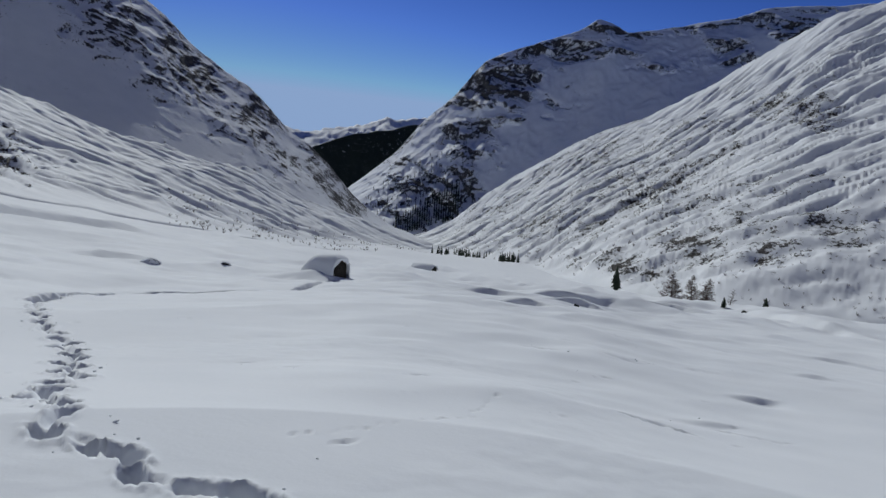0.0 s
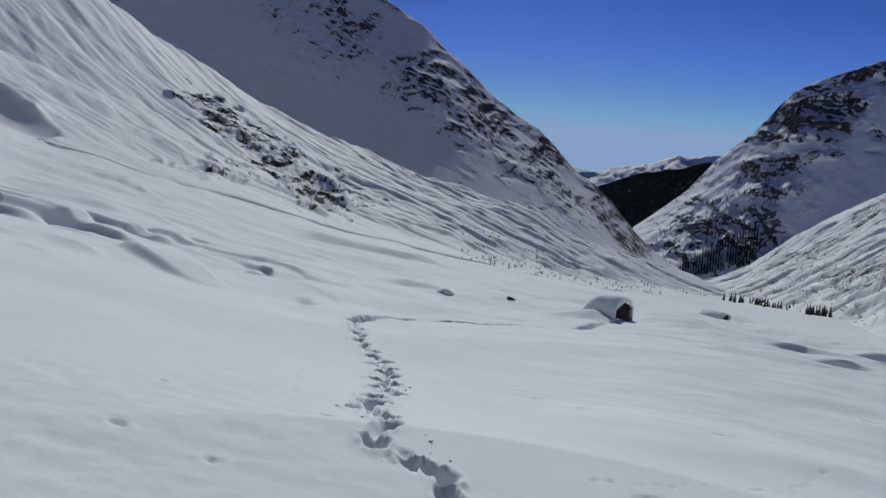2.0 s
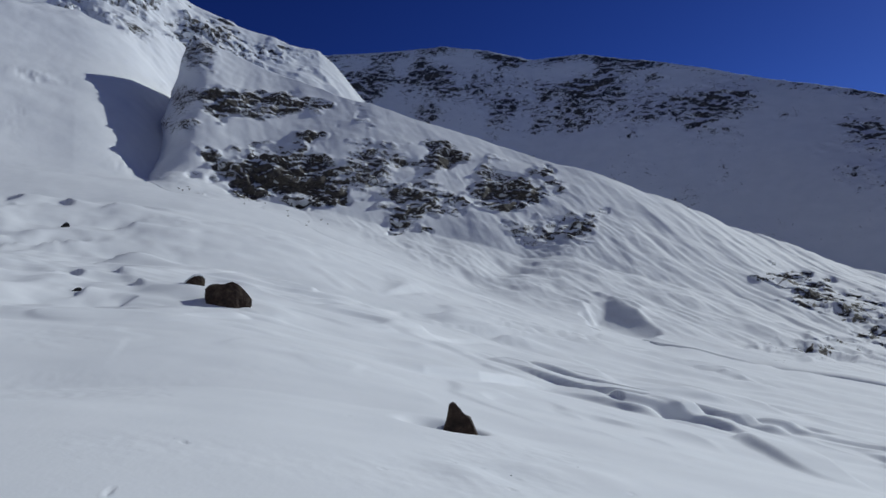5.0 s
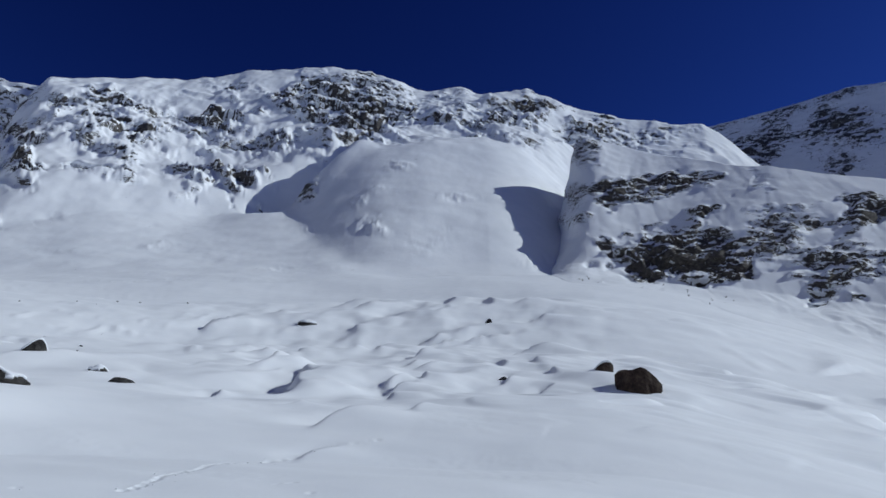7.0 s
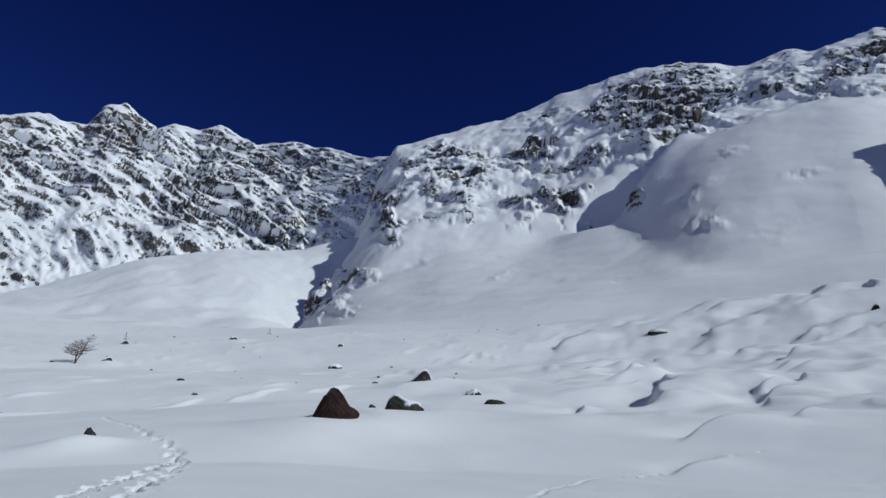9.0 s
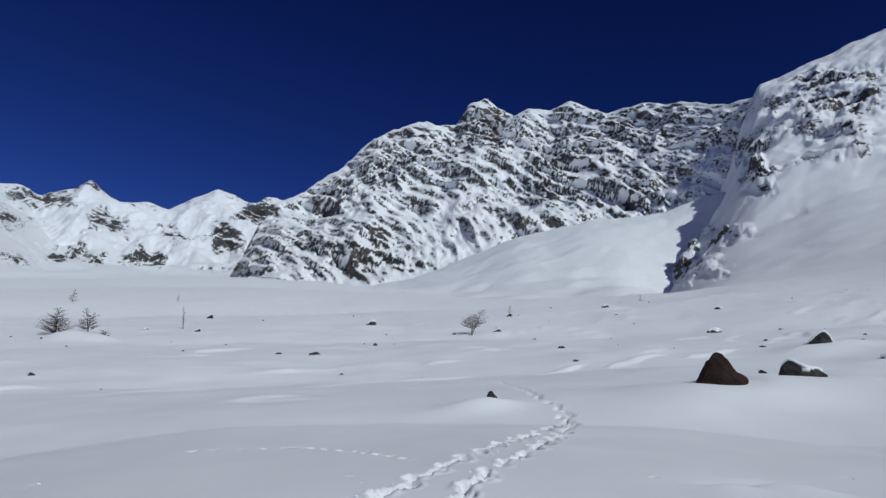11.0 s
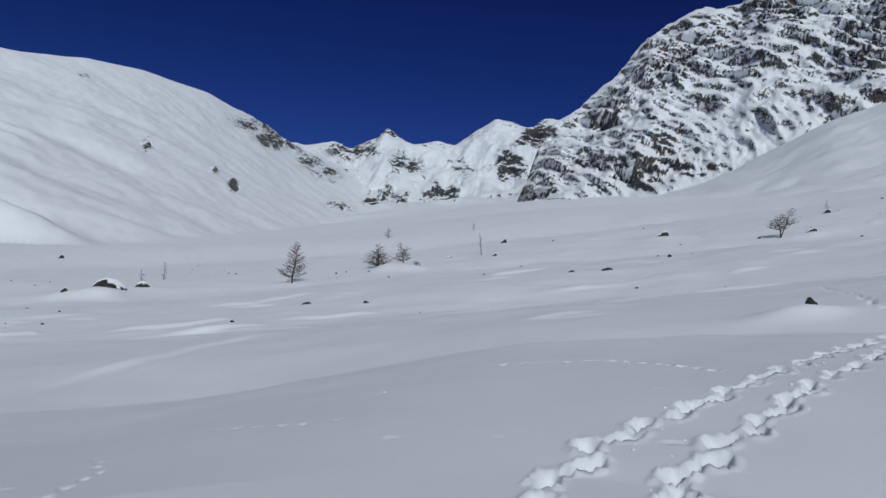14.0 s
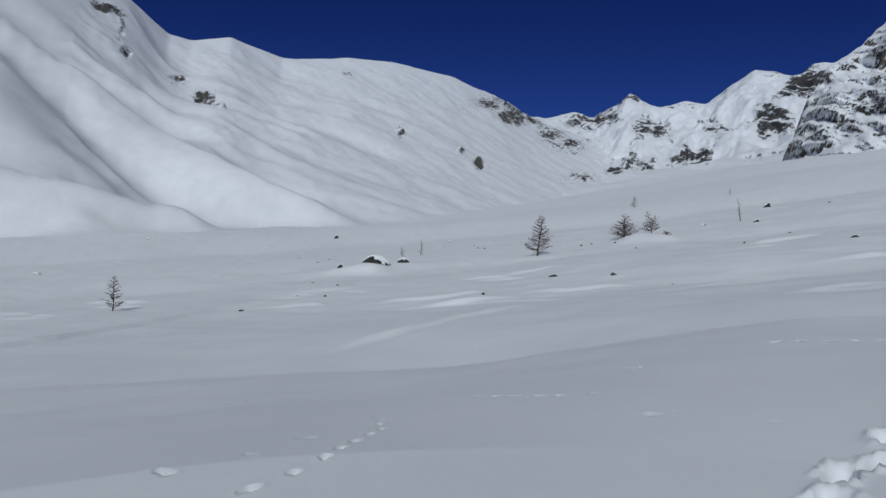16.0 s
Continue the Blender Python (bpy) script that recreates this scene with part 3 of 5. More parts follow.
def build_ground():
    az = steps((-36, 246, 1230), (246, 324, 40))
    r = np.concatenate([[0.002, 0.5], np.geomspace(1.2, 3, 24, endpoint=False), np.geomspace(3, 9, 130, endpoint=False), np.geomspace(9, 16, 105, endpoint=False), np.geomspace(16, 25, 58, endpoint=False), np.geomspace(25, 70, 190, endpoint=False), np.geomspace(70, 150, 60, endpoint=False), np.geomspace(150, 420, 34, endpoint=False), np.geomspace(420, 4600, 16)])
    a, rr = np.meshgrid(np.radians(az), r)
    x, y = -np.sin(a) * rr - 0.25, np.cos(a) * rr - 0.35
    z = floor_z(x, y) + dents(x, y)
    ob = sheet("ground", x, y, z, MAT_SNOW)
    tagged(ob, "snow-covered valley floor with drifts and footprints", "snow", kind="structure")


build_ground()
SCRUB = []          # places on the slopes where bushes can stand: x, y, z, azimuth, share of the way up

# west side, in front: open snow slope with a rocky knoll
FRONT_FOOT = [(-2, 420, -9.3), (4, 330, -9.2), (13, 240, -9.2), (22, 200, -7.4), (30, 180, -6), (41, 170, -3), (50, 165, -1.5), (60, 165, 1.5), (72, 165, 4), (80, 165, 7), (90, 170, 9.5), (100, 180, 9)]
FRONT_MID = [(-2, 620, -8.6), (4, 520, -8.0), (13, 380, -6.2), (22, 330, -3.6), (30, 300, -2.2), (41, 290, 1.5), (50, 285, 5.0), (60, 280, 8.8), (70, 280, 11.2), (80, 275, 14.0), (86, 280, 14.8), (90, 288, 16.2), (92, 292, 17.2), (94, 295, 17.0), (96, 298, 14.6), (98, 300, 11.5), (100, 300, 8)]
FRONT_CREST = [(-2, 800, -8.0), (2, 740, -7.0), (5, 690, -6.2), (8.6, 650, -4.9), (12.4, 600, -3.9), (15.6, 560, -2.2), (22, 520, -0.7), (25.5, 505, 0.3), (29.7, 490, 1.8), (34.2, 475, 3.4), (38.9, 465, 5.4), (43.2, 455, 7.9), (50.9, 405, 12.3), (57.4, 383, 15.8), (62.3, 383, 17.6), (66.7, 383, 19.4), (71.5, 374, 21.0), (76.4, 380, 22.9), (82.9, 410, 24.6), (87.0, 425, 26.0), (89.0, 430, 26.9), (90.6, 430, 27.3), (91.8, 430, 26.6), (92.8, 425, 24.0), (93.6, 420, 20.4), (94.8, 410, 16.4), (97, 400, 12.4), (100, 390, 9.5)]


def behind(line, add, drop):
    return [(a, r + add, e - drop) for a, r, e in line]


def build_front():
    az = steps((-2, 100, 800))
    x, y, z, s = slope_layer([FRONT_FOOT, FRONT_MID, FRONT_CREST, behind(FRONT_CREST, 130, 6)], az, [85, 135, 10])
    el, A = height_angle(x, y, z), np.broadcast_to(az, z.shape)
    swing = np.radians(0.35 * fbm(el / 3.2, A / 9, 3, 88, 0.6) * smooth(85, 91, A))
    x, y = x * np.cos(swing) - y * np.sin(swing), x * np.sin(swing) + y * np.cos(swing)
    rock = blobs(A, el, [(91.1, 25.9, 1.6, 1.4, 0.44), (87.4, 22.7, 6.0, 1.3, 0.58), (91.9, 20.8, 1.8, 0.7, 0.52), (84.4, 17.3, 5.3, 2.4, 0.62), (82.3, 16.7, 3.0, 1.9, 0.84), (76.4, 17.4, 3.6, 2.8, 0.48), (72.6, 14.6, 3.0, 2.0, 0.52), (70.0, 18.0, 1.8, 1.2, 0.54), (64.4, 15.0, 3.6, 1.7, 0.56), (63.5, 14.4, 2.1, 1.0, 0.74), (58.9, 11.4, 2.2, 1.1, 0.50), (62.3, 11.8, 4.8, 1.1, 0.32), (42.1, 0.2, 3.6, 1.1, 0.46)] + [(43.4 - 1.3 * k, 5.2 - 0.95 * k, 1.3 + 0.1 * k, 0.8 + 0.04 * k, 0.76) for k in range(9)])
    rock += 0.20 * fbm(x / 34, y / 34, 4, 61)
    wild = smooth(0.05, 0.5, rock)
    fade = 0.10 + 0.90 * bell(A, 16, 24)
    up = smooth(0.05, 0.5, s)
    z = z + up * fade * (2.2 * streaks(x, y, 34, 300, 70) + 1.3 * streaks(x, y, 13, 130, 73, 2) + 1.8 * (creases(x, y, 24, 190, 76) - 1) + 1.0 * (creases(x, y, 11, 90, 77) - 1) + 0.9 * streaks(x, y, 6, 45, 78, 2) + 0.5 * fbm(x / 7, y / 5, 2, 74))
    z = z + up * 1.6 * fbm(x / 45, y / 45, 4, 75)
    # runnels under the rock bands
    run = bell(A, 62, 15) * smooth(0.1, 0.4, s) * (1 - smooth(1.5, 1.9, s))
    z = z + run * (1.0 * streaks(x, y, 30, 110, 82, 2) + 0.8 * fbm(x / 22, y / 13, 4, 87) + 0.2 * (creases(x, y, 26, 60, 83) - 1) + smooth(-0.2, 0.4, perlin(x / 60, y / 45, 86)) * (0.45 * streaks(x, y, 4, 20, 84, 2) + 0.2 * fbm(x / 3.5, y / 2.5, 2, 85)))
    # open hollow that runs down to the left of the bands
    z = z - 3.5 * bell(A + 1.2 * (el - 8), 66, 3.2) * smooth(5, 9, el) * (1 - smooth(11, 14, el))
    ledge = beds(A, z, 370, 26, 2.4, 6, 80)
    crest = 1 - 0.7 * smooth(1.85, 2, s)
    x, y = pushed(x, y, wild * crest * (1 - 0.75 * smooth(89, 92, A)) * 6.5 * ledge)
    z = z + wild * crest * 2.2 * (ridged(x / 30, y / 30, 4, 81, 0.55) - 1.0)
    tilt = steepness(x, y, z)
    rock = rock - 0.07 + wild * (1 - 0.8 * smooth(89.5, 91.5, A)) * bare(tilt, rock > 0.35, 60)
    # slumped slab that turns its back to the sun
    slab = smooth(0.32, 0.62, bell(A, 56.3, 3.0) * bell(el, 3.0 - 0.35 * (56.3 - A), 2.2) + 0.16 * fbm(x / 9, y / 9, 2, 79))
    z = z + slab * 0.62 * np.clip(y - 118, -10, 3)
    z = on_floor(x, y, z, s, 5.0)
    SCRUB.append(np.stack([x, y, z, A, s], -1)[:178:2, ::2].reshape(-1, 5))
    ob = sheet("west_slope", x, y, z, MAT_KNOLL, rock)
    tagged(ob, "sunlit snow slope with bare rock bands and a rocky knoll", "mountain slope", kind="structure")


build_front()

# west side, behind: high mountain with gully and snow fan
HIGH_FOOT = [(60, 200, 2), (72, 190, 4), (80, 180, 5), (86, 230, 9.0), (92, 245, 11.5), (103, 235, 12.3), (112, 200, 11.8), (122, 170, 9.8), (137, 180, 9.0), (146, 200, 9.3), (150, 240, 9.3)]
HIGH_MID = [(60, 520, 8), (72, 520, 10), (80, 520, 12), (84, 515, 15), (88, 512, 17.8), (90, 510, 19.2), (93, 505, 22.0), (96, 500, 24.7), (99, 500, 26.0), (105, 490, 26.2), (110, 480, 25.4), (114, 480, 24.0), (117, 485, 22.4), (120, 490, 21.6), (124, 480, 20.6), (128, 470, 20.3), (133, 460, 19.8), (138, 450, 18.2), (140, 445, 17.5), (142, 440, 16.4), (144, 435, 15.0), (145.5, 430, 13.6), (148, 430, 10.5), (150, 430, 9)]
HIGH_CREST = [(60, 860, 10.0), (70, 850, 16.0), (75, 845, 21.0), (78.4, 840, 25.0), (80.5, 840, 26.7), (87.3, 830, 28.3), (92.2, 820, 30.3), (95.9, 810, 31.7), (100.3, 800, 31.5), (101.9, 800, 32.0), (106.3, 800, 32.0), (109.6, 800, 33.0), (114.6, 800, 33.6), (118.3, 810, 33.0), (122.7, 820, 32.1), (127.4, 830, 30.9), (132.7, 820, 30.0), (138, 820, 28.6), (139.5, 815, 26.5), (141, 800, 22.6), (143, 760, 18.9), (145, 720, 15.8), (147, 700, 13), (150, 700, 10)]


def build_high():
    az = steps((60, 78, 90), (78, 150, 720))
    x, y, z, s = slope_layer([HIGH_FOOT, HIGH_MID, HIGH_CREST, behind(HIGH_CREST, 200, 7)], az, [95, 130, 14], 0.3)
    el, A = height_angle(x, y, z), np.broadcast_to(az, z.shape)
    rock = blobs(A, el, [(133.0, 28.4, 5.3, 0.9, 0.44), (133.1, 26.1, 3.9, 0.9, 0.60), (131.3, 26.1, 2.1, 0.4, 0.82), (138.5, 22.0, 1.6, 1.4, 0.55), (134.6, 22.5, 2.2, 0.7, 0.44), (126.0, 23.8, 4.6, 1.4, 0.52), (122.2, 23.4, 1.9, 1.1, 0.68), (124.7, 28.1, 1.9, 0.5, 0.72), (114.4, 30.9, 7.9, 2.2, 0.56), (118.7, 30.3, 2.7, 1.0, 0.70), (111.1, 32.2, 4.8, 1.5, 0.66), (111.4, 28.7, 4.0, 1.3, 0.46), (110.8, 26.8, 3.4, 0.8, 0.42), (102.7, 31.8, 2.5, 0.6, 0.52), (96.0, 30.1, 4.3, 1.6, 0.58), (90.6, 28.4, 4.3, 1.6, 0.52), (82.6, 26.8, 4.6, 1.0, 0.48), (111.6, 19.9, 3.3, 1.5, 0.26), (101.2, 19.8, 4.6, 1.0, 0.28), (116.8, 22.5, 1.0, 0.8, 0.54), (127, 29.6, 4, 0.7, 0.40), (142.0, 26.5, 5.0, 1.6, 0.42), (139, 24.3, 3.0, 1.0, 0.42), (143.6, 15.6, 1.8, 1.1, 0.70), (141.0, 17.4, 2.2, 1.0, 0.54), (145.0, 14.6, 1.2, 0.6, 0.62)])
    rock = np.maximum(rock, 0.24 * smooth(23.5, 27, el + 2.0 * bell(A, 132, 8) - 3.0 * bell(A, 104, 6))) + 0.16 * fbm(x / 45, y / 45, 4, 91) + 0.24 * fbm(A / 6.5, el / 2.4, 2, 92)
    wild = smooth(0.05, 0.5, rock)
    upper = smooth(0.9, 1.3, s)
    z = z + smooth(0.05, 0.5, s) * (1.4 * fbm(x / 70, y / 70, 3, 95) + 0.3 * fbm(x / 16, y / 16, 3, 96)) + upper * 1.5 * fbm(x / 30, y / 30, 3, 97)
    # rounded snow dome, its edges from the gully round to the knoll
    edge = np.interp(A, [88, 94, 100, 107, 112, 116, 120], [12.0, 11.5, 12.4, 15.0, 17.6, 20.2, 22.4])
    dome = smooth(-2.0, 9.0, el - edge) * smooth(86, 97, A) * (1 - smooth(115, 120, A)) * (1 - smooth(1.0, 1.25, s))
    z = z + 15 * dome
    z = z - 1.5 * bell(el, edge - 0.3, 1.6) * smooth(99, 106, A) * (1 - smooth(118, 121, A))
    low = 1 - np.minimum(s, 1)
    fan = bell(A, 120 + 4 * low, 2.5 + 15 * low) * smooth(0, 0.3, s) * (1 - smooth(0.9, 1.08, s))
    z = z + 5 * fan
    trunk = np.interp(el, [20.5, 22.0, 25.6, 28.1, 30.5], [121.0, 119.6, 115.4, 112.4, 109.5])
    gully = bell(A, trunk, 1.5) * smooth(20.5, 22.5, el) * (1 - smooth(28.5, 31, el)) * smooth(0.8, 1.0, s)
    z = z - 26 * gully
    z = z + 7 * bell(A, trunk - 2.6, 1.3) * smooth(21.5, 23.5, el) * (1 - smooth(27, 29, el)) * smooth(0.8, 1.0, s)
    swell = upper * (1 - 0.6 * smooth(1.7, 2, s))
    z = z + swell * (8 * fbm(x / 95, y / 95, 3, 104) + 4 * fbm(x / 34, y / 34, 3, 105)) * (1 - gully)
    ledge = beds(A, z, 640, 62, 2.0, 14, 100, 6)
    crest = 1 - 0.72 * smooth(1.75, 2, s)
    x, y = pushed(x, y, wild * crest * (0.45 + 0.55 * upper) * 16 * ledge)
    z = z + wild * crest * (0.4 + 0.6 * upper) * 7 * (ridged(x / 60, y / 60, 5, 101, 0.58) - 1.0)
    tilt = steepness(x, y, z)
    rock = rock - 0.15 + wild * bare(tilt, rock > 0.3, 70)
    z = on_floor(x, y, z, s, 9.0, 0.7)
    ob = sheet("west_mountain", x, y, z, MAT_WEST, rock)
    tagged(ob, "high snowy mountain with bare crags, gully and snow fan", "mountain", kind="structure")


build_high()

# shaded mountain down the valley, on the west
SHADE_CREST = [(-1, 860, -8), (1.5, 850, -7.2), (2.8, 840, -6.6), (4.3, 830, -6.1), (6.3, 820, -4.8), (7.7, 815, -3.5), (9.7, 810, -1.2), (11.3, 805, 0.3), (12.9, 800, 1.3), (14.2, 800, 2.8), (16, 795, 4.6), (17.8, 790, 5.6), (20.2, 785, 7.3), (22.4, 780, 9.4), (24.3, 780, 10.8), (25.8, 780, 12.3), (27.6, 785, 13.3), (29.8, 790, 14.5), (32.5, 800, 16.1), (38, 830, 18.6), (43, 860, 20.5), (47, 890, 22.2), (51, 915, 23.5), (57, 950, 25.1), (61.4, 970, 25.2), (65.5, 990, 26.4), (69.4, 1010, 27.0), (73.5, 1030, 26.8), (80, 1060, 26.6), (86, 1080, 26)]


def build_shade():
    az = steps((-1, 86, 540))
    foot = [(a, 0.60 * r + 60, max(-9.5, e * 0.55 - 6.5)) for a, r, e in SHADE_CREST]
    x, y, z, s = slope_layer([foot, SHADE_CREST, behind(SHADE_CREST, 260, 4)], az, [150, 12])
    el, A = height_angle(x, y, z), np.broadcast_to(az, z.shape)
    rock = blobs(A, el, [(26.0, 8.4, 3.6, 3.2, 0.50), (21.2, 5.6, 4.0, 3.2, 0.54), (15.6, 2.0, 3.6, 2.8, 0.60), (11.1, -1.4, 3.8, 2.8, 0.62), (7.0, -4.0, 3.0, 2.2, 0.60), (31.5, 10.5, 3.0, 2.6, 0.44), (36, 14.5, 3.5, 2.4, 0.40), (34.5, 13.5, 3.0, 1.4, 0.36), (38, 12, 2.4, 1.2, 0.40)] + [(47 + 6 * k, 19.8 + 0.9 * k, 5.0, 3.2, 0.40) for k in range(7)])
    rock = np.maximum(rock, 0.42 * smooth(0.90, 0.98, s)) + 0.26 * fbm(x / 70, y / 70, 5, 111)
    wild = smooth(0.0, 0.5, rock)
    z = z + smooth(0.02, 0.3, s) * (1 - 0.8 * smooth(0.85, 1, s)) * 4.0 * fbm(x / 160, y / 160, 3, 117)
    ledge = beds(A, z, 760, 26, 1.5, 30, 116, 4)
    x, y = pushed(x, y, wild * (1 - 0.7 * smooth(0.9, 1, s)) * 5 * ledge)
    z = z + wild * 1.0 * fbm(x / 14, y / 14, 3, 118)
    rock = rock + 0.8 * wild * bare(steepness(x, y, z), rock > 0.3, 62)
    ob = sheet("shaded_mountain", x, y, z, MAT_SHADE, rock)
    tagged(ob, "steep shaded mountain flank with rocks poking through snow", "mountain", kind="structure")


build_shade()

# east side, round behind the camera
EAST_FOOT = [(196, 760, 8.3), (204, 560, 7.2), (211, 430, 6.2), (219, 350, 5.4), (226, 300, 4.8), (232, 270, 3.8), (238, 250, 3.2), (245, 235, 1.5), (260, 220, -2), (290, 200, -7), (320, 190, -11.5), (326, 185, -11.8), (336, 190, -11.5), (344, 230, -10.6), (349, 290, -10.4), (355, 420, -9), (361, 640, -8.2), (364, 760, -8)]
EAST_CREST = [(196, 1700, 14), (202.8, 1500, 16.2), (205.3, 1430, 17.8), (207.3, 1380, 18.4), (209.9, 1320, 19.4), (214.9, 1220, 20.2), (218.8, 1150, 20.2), (224.4, 1050, 19.5), (228.6, 1000, 20.6), (231.7, 960, 19.8), (233.4, 940, 19.9), (236.3, 900, 21.8), (245, 820, 25), (260, 760, 28), (290, 720, 26), (315, 680, 18), (328.3, 660, 12.1), (331.3, 680, 11.4), (334, 700, 9.8), (336.5, 720, 8.2), (339.5, 740, 6.3), (343.5, 780, 4.0), (347.8, 820, 2.3), (352.2, 870, -0.3), (355.4, 920, -2.4), (359, 990, -5.4), (361, 1040, -6.5), (364, 1100, -7.4)]


def build_east():
    az = steps((196, 240, 420), (240, 325, 60), (325, 364, 390))
    x, y, z, s = slope_layer([EAST_FOOT, EAST_CREST, behind(EAST_CREST, 200, 5)], az, [205, 8], 0.35)
    el, A = height_angle(x, y, z), np.broadcast_to(az, z.shape)
    rock = blobs(A, el, [(236.8, 19.2, 0.4, 1.2, 0.48), (236.4, 17.6, 0.4, 0.6, 0.5), (238.1, 20.7, 1.2, 0.4, 0.48), (232.2, 16.6, 0.9, 0.5, 0.48), (230.6, 15.6, 0.9, 0.5, 0.48), (229.0, 14.9, 0.6, 0.35, 0.48), (242.3, 17.3, 0.5, 0.2, 0.5), (218.9, 18.9, 0.5, 0.4, 0.52), (213.9, 14.5, 0.4, 0.5, 0.50), (208.7, 13.3, 0.5, 0.4, 0.50), (207.1, 12.3, 0.35, 0.6, 0.56), (206.4, 17.4, 2.6, 0.9, 0.44), (203.6, 16.4, 2.4, 1.0, 0.48), (201, 15.0, 2.4, 1.0, 0.48), (199.4, 14.2, 2.0, 0.7, 0.54), (198.4, 11.4, 1.8, 0.6, 0.56)] + [(342, -1, 14, 6, 0.33), (329.5, -3.6, 3.5, 1.8, 0.50), (333, -5.5, 3, 1.4, 0.48), (339, -6.0, 5, 1.4, 0.46), (345, -8.0, 5, 1.2, 0.44), (350, -5, 9, 2.5, 0.38), (333, 5, 4, 1.6, 0.42)])
    rock += 0.12 * fbm(x / 60, y / 60, 3, 121)
    furrow = streaks(x, y, 36, 320, 130) + 0.7 * streaks(x, y, 15, 180, 133, 2)
    lines = creases(x, y, 30, 220, 136)
    thin_lines = creases(x, y, 13, 130, 137)
    rock += (0.10 * furrow + 0.20 * (1 - lines) + 0.10 * (1 - thin_lines)) * smooth(325, 340, A)
    near = smooth(0.0, 0.07, s) * (1 - 0.7 * smooth(0.9, 1.0, s))
    bent = 30 * perlin(x / 200, y / 200, 141)
    ra, rb = (y - x * 0.42 + 1.6 * bent) / 115, (x + y * 0.3) / 330
    ribs = 0.6 - 2 * np.sqrt(perlin(ra, rb, 140) ** 2 + 0.0008) - 0.4 * np.sqrt(perlin(2 * ra + 31.7, 2 * rb + 5.3, 141) ** 2 + 0.004)
    high = smooth(0.06, 0.34, s)
    z = z + near * ((2.9 * furrow + 3.2 * (lines - 1) * (0.3 + 0.7 * high) + high * (2.4 * (thin_lines - 1) + 1.8 * streaks(x, y, 7, 55, 134, 2)) + 1.3 * (1 - high) * fbm(x / 14, y / 10, 5, 139, 0.6) + 0.9 * fbm(x / 8, y / 6, 2, 138)) * smooth(318, 328, A) * (0.65 + 0.35 * np.maximum(smooth(334, 346, A), smooth(0.35, 0.6, s))) + 20 * ribs * (1 - smooth(240, 300, A)) * (0.03 + 0.97 * smooth(209, 229, A)) * (1 - 0.75 * smooth(0.45, 0.8, s)) + 3 * fbm(x / 60, y / 60, 4, 135))
    craggy = smooth(0.2, 0.6, rock) * (1 - smooth(240, 260, A))
    z = z + craggy * 10 * (ridged(x / 60, y / 60, 4, 145, 0.55) - 1)
    rock = rock + craggy * bare(steepness(x, y, z), craggy > 0.5, 50)
    z = on_floor(x, y, z, s, 3.0, 0.4, 0.03)
    SCRUB.append(np.stack([x, y, z, A, s], -1)[:154:2, ::2].reshape(-1, 5))
    ob = sheet("east_slope", x, y, z, MAT_EAST, rock)
    tagged(ob, "long open snow slope with ribs and wind furrows", "mountain slope", kind="structure")


build_east()

# head of the valley
HEAD_CREST = [(133, 790, 25.5), (136, 805, 27.6), (138, 815, 28.1), (140.5, 845, 27.7), (144.1, 930, 28.1), (147.8, 1040, 28.5), (151, 1090, 28.0), (154.2, 1120, 29.0), (156, 1130, 28.2), (158, 1120, 28.7), (159.5, 1120, 28.0), (162, 1110, 29.1), (163.6, 1100, 28.8), (164.6, 1100, 27.1), (168.4, 1090, 26.9), (170.6, 1080, 26.0), (172.1, 1060, 25.3), (174.6, 1020, 22.9), (178, 980, 20.3), (180.1, 950, 18.9), (181.5, 930, 16.5), (183, 910, 12), (185, 900, 9)]
HEAD_FOOT = [(133, 600, 15), (136, 610, 15), (141, 640, 14.5), (146, 680, 14.5), (152.5, 670, 15.0), (158.6, 650, 14.5), (163.4, 620, 12.8), (169, 630, 11.5), (173, 640, 11.3), (177, 650, 11.3), (181, 660, 11), (185, 680, 9)]


